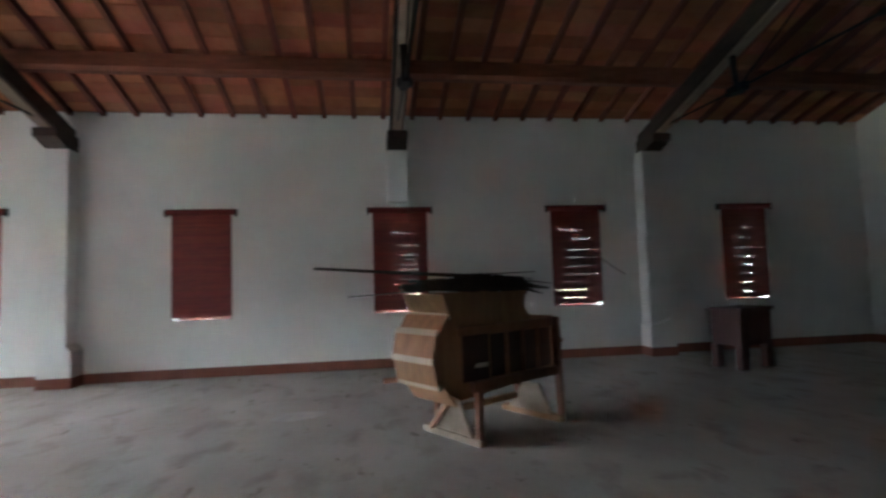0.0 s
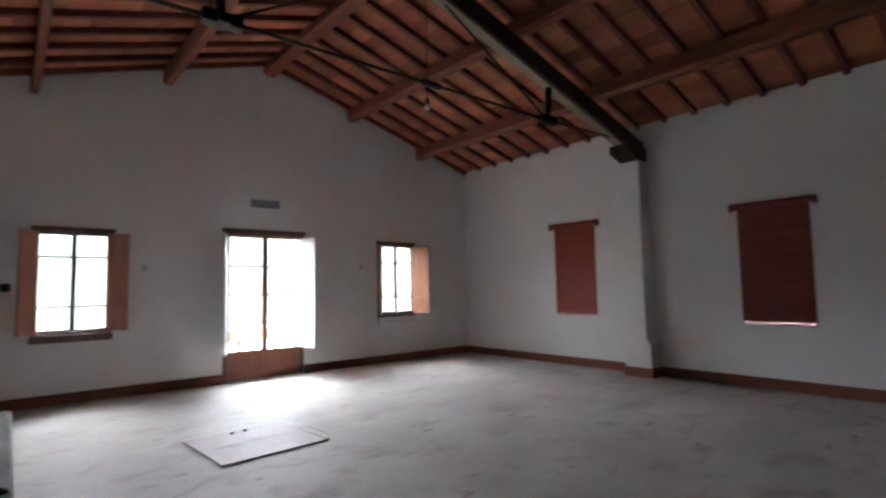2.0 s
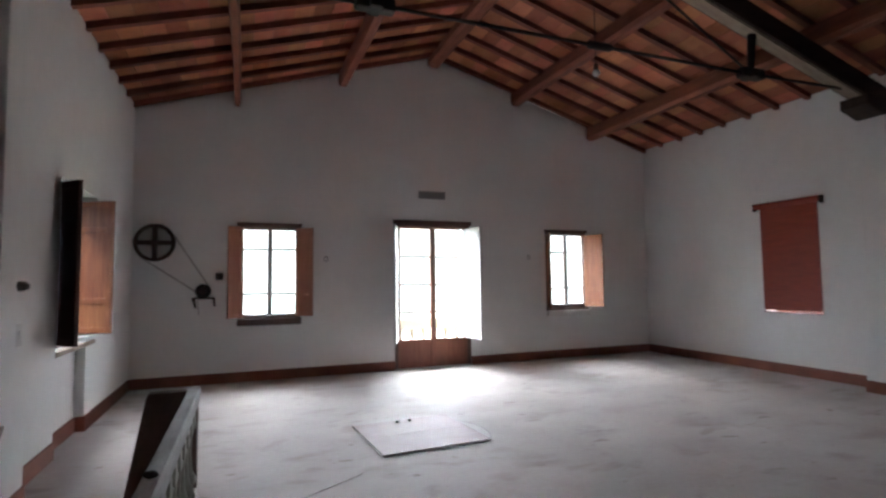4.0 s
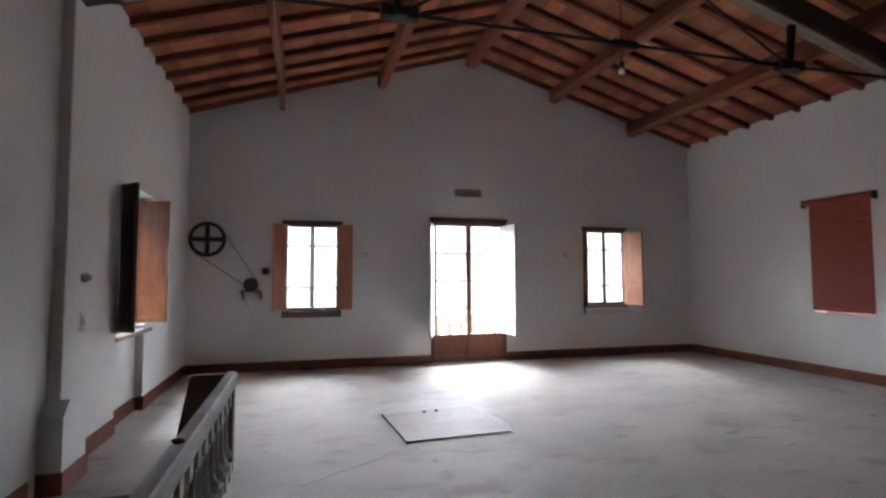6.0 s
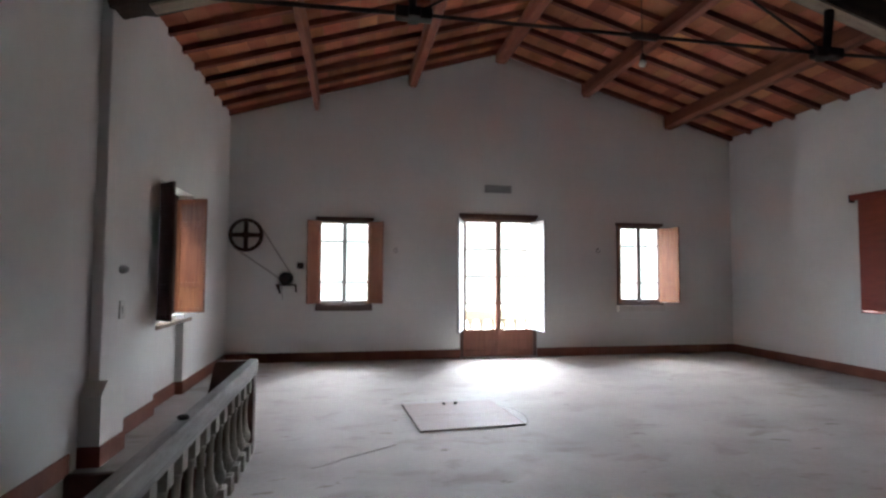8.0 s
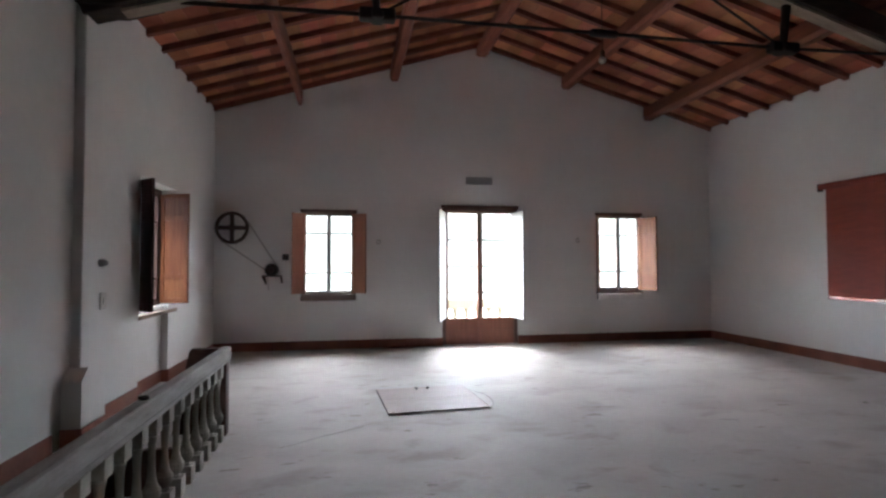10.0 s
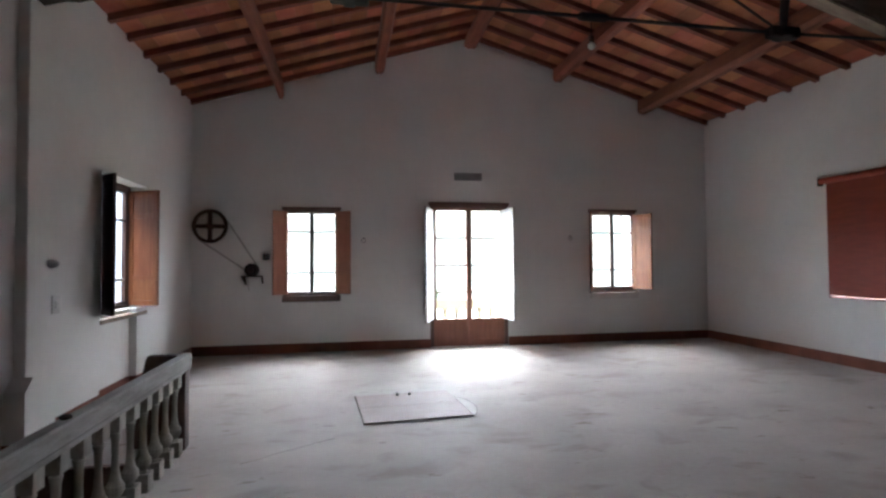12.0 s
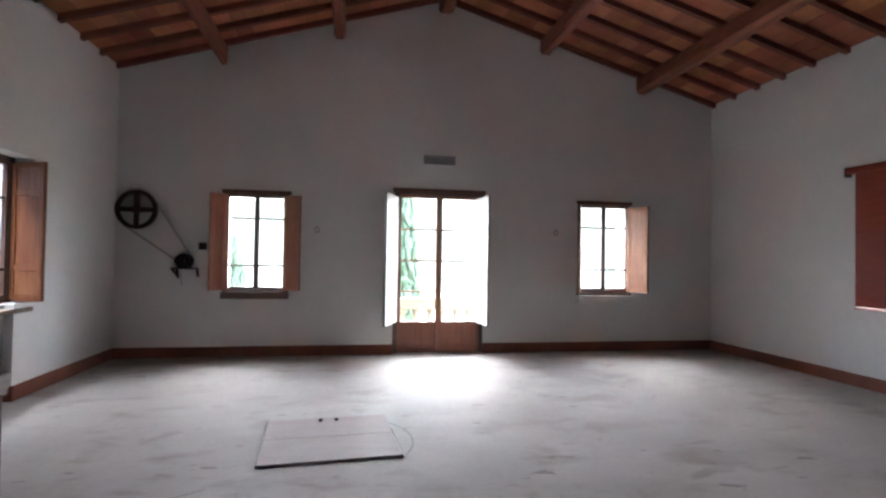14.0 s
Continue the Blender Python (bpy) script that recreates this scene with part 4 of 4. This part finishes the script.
part("hopper_panel", bm, M_TAN, wm, "tan board")
bm = bmesh.new()
prism(bm, [(-0.215, 0.96), (-0.195, 0.96), (-0.285, 1.12), (-0.305, 1.12)], "y", 0.041, D - 0.041)
part("hopper_side", bm, M_TAN, wm, "tan board")
bm = bmesh.new()
prism(bm, [(0.565, 0.96), (0.585, 0.96), (0.605, 1.11), (0.585, 1.11)], "y", 0.041, D - 0.041)
part("hopper_side", bm, M_BROWN, wm)
for x, top in ((0.0, 0.40), (0.93, 0.88)):
    for yy in (0.0, D - 0.02):
        bm = bmesh.new()
        bar(bm, (x + (0.03 if x else 0.0), yy - 0.02, 0.05), (x, yy - 0.02, top), 0.055, 0.05, up=(0, 1, 0), bevel=0.006)
        part("leg", bm, M_REDWOOD, wm)
    part("skid", boxed(x - 0.035, x + 0.04, -0.06, D + 0.12, 0.0, 0.055, bevel=0.008), M_TAN if x else M_PALEWOOD, wm)
bm = bmesh.new()
prism(bm, [(0.04, 0.055), (0.54, 0.055), (0.30, 0.36), (0.20, 0.36)], "x", -0.03, -0.008)
part("side_gusset", bm, M_PALEWOOD, wm, "pale triangular board")
bm = bmesh.new()
prism(bm, [(0.04, 0.055), (0.52, 0.055), (0.34, 0.30), (0.16, 0.30)], "x", 0.888, 0.908)
part("side_gusset", bm, M_PALEWOOD, wm, "pale triangular board")
bm = bmesh.new()
bar(bm, (-0.06, D * 0.95, 0.06), (-0.06, D * 0.35, 0.36), 0.035, 0.04, up=(1, 0, 0), bevel=0.004)
part("brace", bm, M_BROWN, wm)
part("stretcher", boxed(0.03, 0.90, D - 0.09, D - 0.045, 0.14, 0.19, bevel=0.006), M_TAN, wm)
bm = bmesh.new()
rod(bm, (-0.30, D - 0.02, 0.47), (-0.42, D + 0.10, 0.455), 0.022)
part("crank_stub", bm, M_BROWN, wm)

# brushwood and poles lying on the hopper
brush = thing("brushwood_bundle", WM, label="dark bundle of dry brushwood lying on the hopper", category="brushwood", kind="stuff")
bm = bmesh.new()
r = random.Random(8)
for k in range(480):
    x = r.uniform(-0.32, 0.42)
    ln = r.uniform(0.25, 0.5)
    z = 1.135 + abs(r.gauss(0, 0.03)) + 0.02 * math.cos((x - 0.1) * 2)
    yy = r.uniform(-0.06, D + 0.04)
    x1 = min(x + ln, 0.86)
    rod(bm, (x, yy, z), (x1, yy + r.uniform(-0.1, 0.1), z + r.uniform(-0.03, 0.03) - 0.08 * max(0, (x1 - 0.6) / 0.26)), r.uniform(0.006, 0.014), 0.003, n=5)
part("twigs", bm, M_TWIG, brush)
for a, b, rad in (((0.80, -9.15, 1.215), (1.83, -7.36, 1.375), 0.018), ((0.98, -8.75, 1.165), (1.65, -7.69, 1.09), 0.009)):
    bm = bmesh.new()
    rod(bm, a, b, rad, rad * 0.75, n=8)
    solid("wooden_pole", bm, M_TWIG, label="thin dark wooden pole lying across the hopper", category="pole", group="poles on the machine")

# ---- dark stand by the far window ----
st = thing("wooden_stand", pose(2.78, -12.62, 0, 0, 0, -72), label="dark red-brown wooden stand on the cement floor", category="stand")
part("top", boxed(-0.33, 0.33, -0.24, 0.24, 0.73, 0.77, bevel=0.01), M_CHEST, st)
part("apron", boxed(-0.30, 0.30, -0.21, 0.21, 0.30, 0.73, bevel=0.006), M_CHEST, st)
part("front_panel", boxed(-0.22, 0.22, -0.222, -0.21, 0.36, 0.68, bevel=0.006), M_CHEST, st)
for x in (-0.24, 0.24):
    for y in (-0.17, 0.17):
        part("leg", boxed(x - 0.075, x + 0.075, y - 0.045, y + 0.045, 0, 0.31, bevel=0.008), M_CHEST, st)

# ---- outside ----
# added wall, not a known building: holds sky light off the west window
solid("west_screen_wall", boxed(-7.4, -6.9, -16, 8, -4.2, 5.6), M_OUTWALL, label="plain dark grey wall added outside to dim the west window", category="wall", kind="structure")
solid("ground", boxed(-400, 400, -400, 500, -4.3, -4.2), M_GRASS, label="pale gravel and dry grass round the house", category="ground", kind="structure")
solid("balcony", boxed(-2.2, 2.3, 0.42, 1.5, -0.25, -0.03), M_STONE, label="pale stone balcony slab outside the French door", category="balcony", kind="structure")
par = thing("balcony_balustrade", pose(0, 1.36, 0), label="cream stone balcony balustrade with bulging balusters", category="balustrade")
part("top_rail", boxed(-2.2, 2.3, -0.10, 0.10, 0.475, 0.655, bevel=0.02), M_STONE, par)
part("base_rail", boxed(-2.2, 2.3, -0.09, 0.09, -0.03, 0.06, bevel=0.01), M_STONE, par)
bm = bmesh.new()
lathe(bm, [(0.06, 0.05), (0.06, 0.09), (0.035, 0.11), (0.05, 0.15), (0.075, 0.20), (0.07, 0.25), (0.045, 0.32), (0.035, 0.39), (0.06, 0.42), (0.06, 0.48)], 14)
me = mesh_of("stone_baluster", bm, M_STONE, True)
for k in range(20):
    ob = new("stone_baluster", me)
    ob.parent = par
    ob.location = (-2.05 + k * 0.215, 0, 0)


def cypress(x, y, top, rad, seed):
    t = thing("cypress_tree", pose(x, y, -4.2), label="tall narrow dark green cypress tree", category="tree", group="cypress trees")
    r = random.Random(seed)
    hgt = top + 4.2
    bm = bmesh.new()
    rod(bm, (0, 0, 0), (0, 0, hgt * 0.9), rad * 0.22, 0.02)
    part("trunk", bm, M_BARK, t)
    bm = bmesh.new()
    for k in range(2200):
        u = r.random() ** 0.8
        z = 0.5 + u * (hgt - 0.5)
        prof = rad * (1.0 - u) ** 0.55 * min(1, 0.35 + u * 4)
        a = r.uniform(0, math.tau)
        q = prof * (0.55 + 0.5 * r.random())
        s = r.uniform(0.08, 0.17) * (0.6 + 0.5 * rad)
        m = Matrix.Translation((q * math.cos(a), q * math.sin(a), z)) @ Euler((r.uniform(-0.4, 0.4), r.uniform(-0.4, 0.4), a)).to_matrix().to_4x4() @ Matrix.Diagonal((s * 0.5, s * 0.45, s * 1.7, 1))
        bmesh.ops.create_icosphere(bm, subdivisions=1, radius=1.0, matrix=m)
    part("crown", bm, M_LEAF, t)


cypress(0.0, 6.6, 5.6, 0.76, 1)
cypress(-5.5, 12.5, 2.0, 1.1, 2)
# far hills added to cover the bright low sky, kept dark for that
bm = bmesh.new()
rows = []
for j in range(9):
    v = j / 8
    row = []
    for k in range(61):
        x = -330 + k * 11.0
        top = 19 + 7 * noise.noise(Vector((x * 0.008, 3.1, 0))) + 2.5 * noise.noise(Vector((x * 0.04, 7.7, 0)))
        row.append(bm.verts.new((x, 75 + 75 * v, -4.25 + (top + 4.25) * (v * v * (3 - 2 * v)) + (1.2 * noise.noise(Vector((x * 0.1, v * 6, 2))) if 0 < j < 8 else 0))))
    rows.append(row)
back = [bm.verts.new((v.co.x, 190, -4.25)) for v in rows[-1]]
rows.append(back)
for p, q in zip(rows, rows[1:]):
    for k in range(60):
        bm.faces.new((p[k], p[k + 1], q[k + 1], q[k]))
solid("backdrop_hills", bm, M_HILL, True, label="dark far hills added to dim the low sky", category="hills", kind="structure")
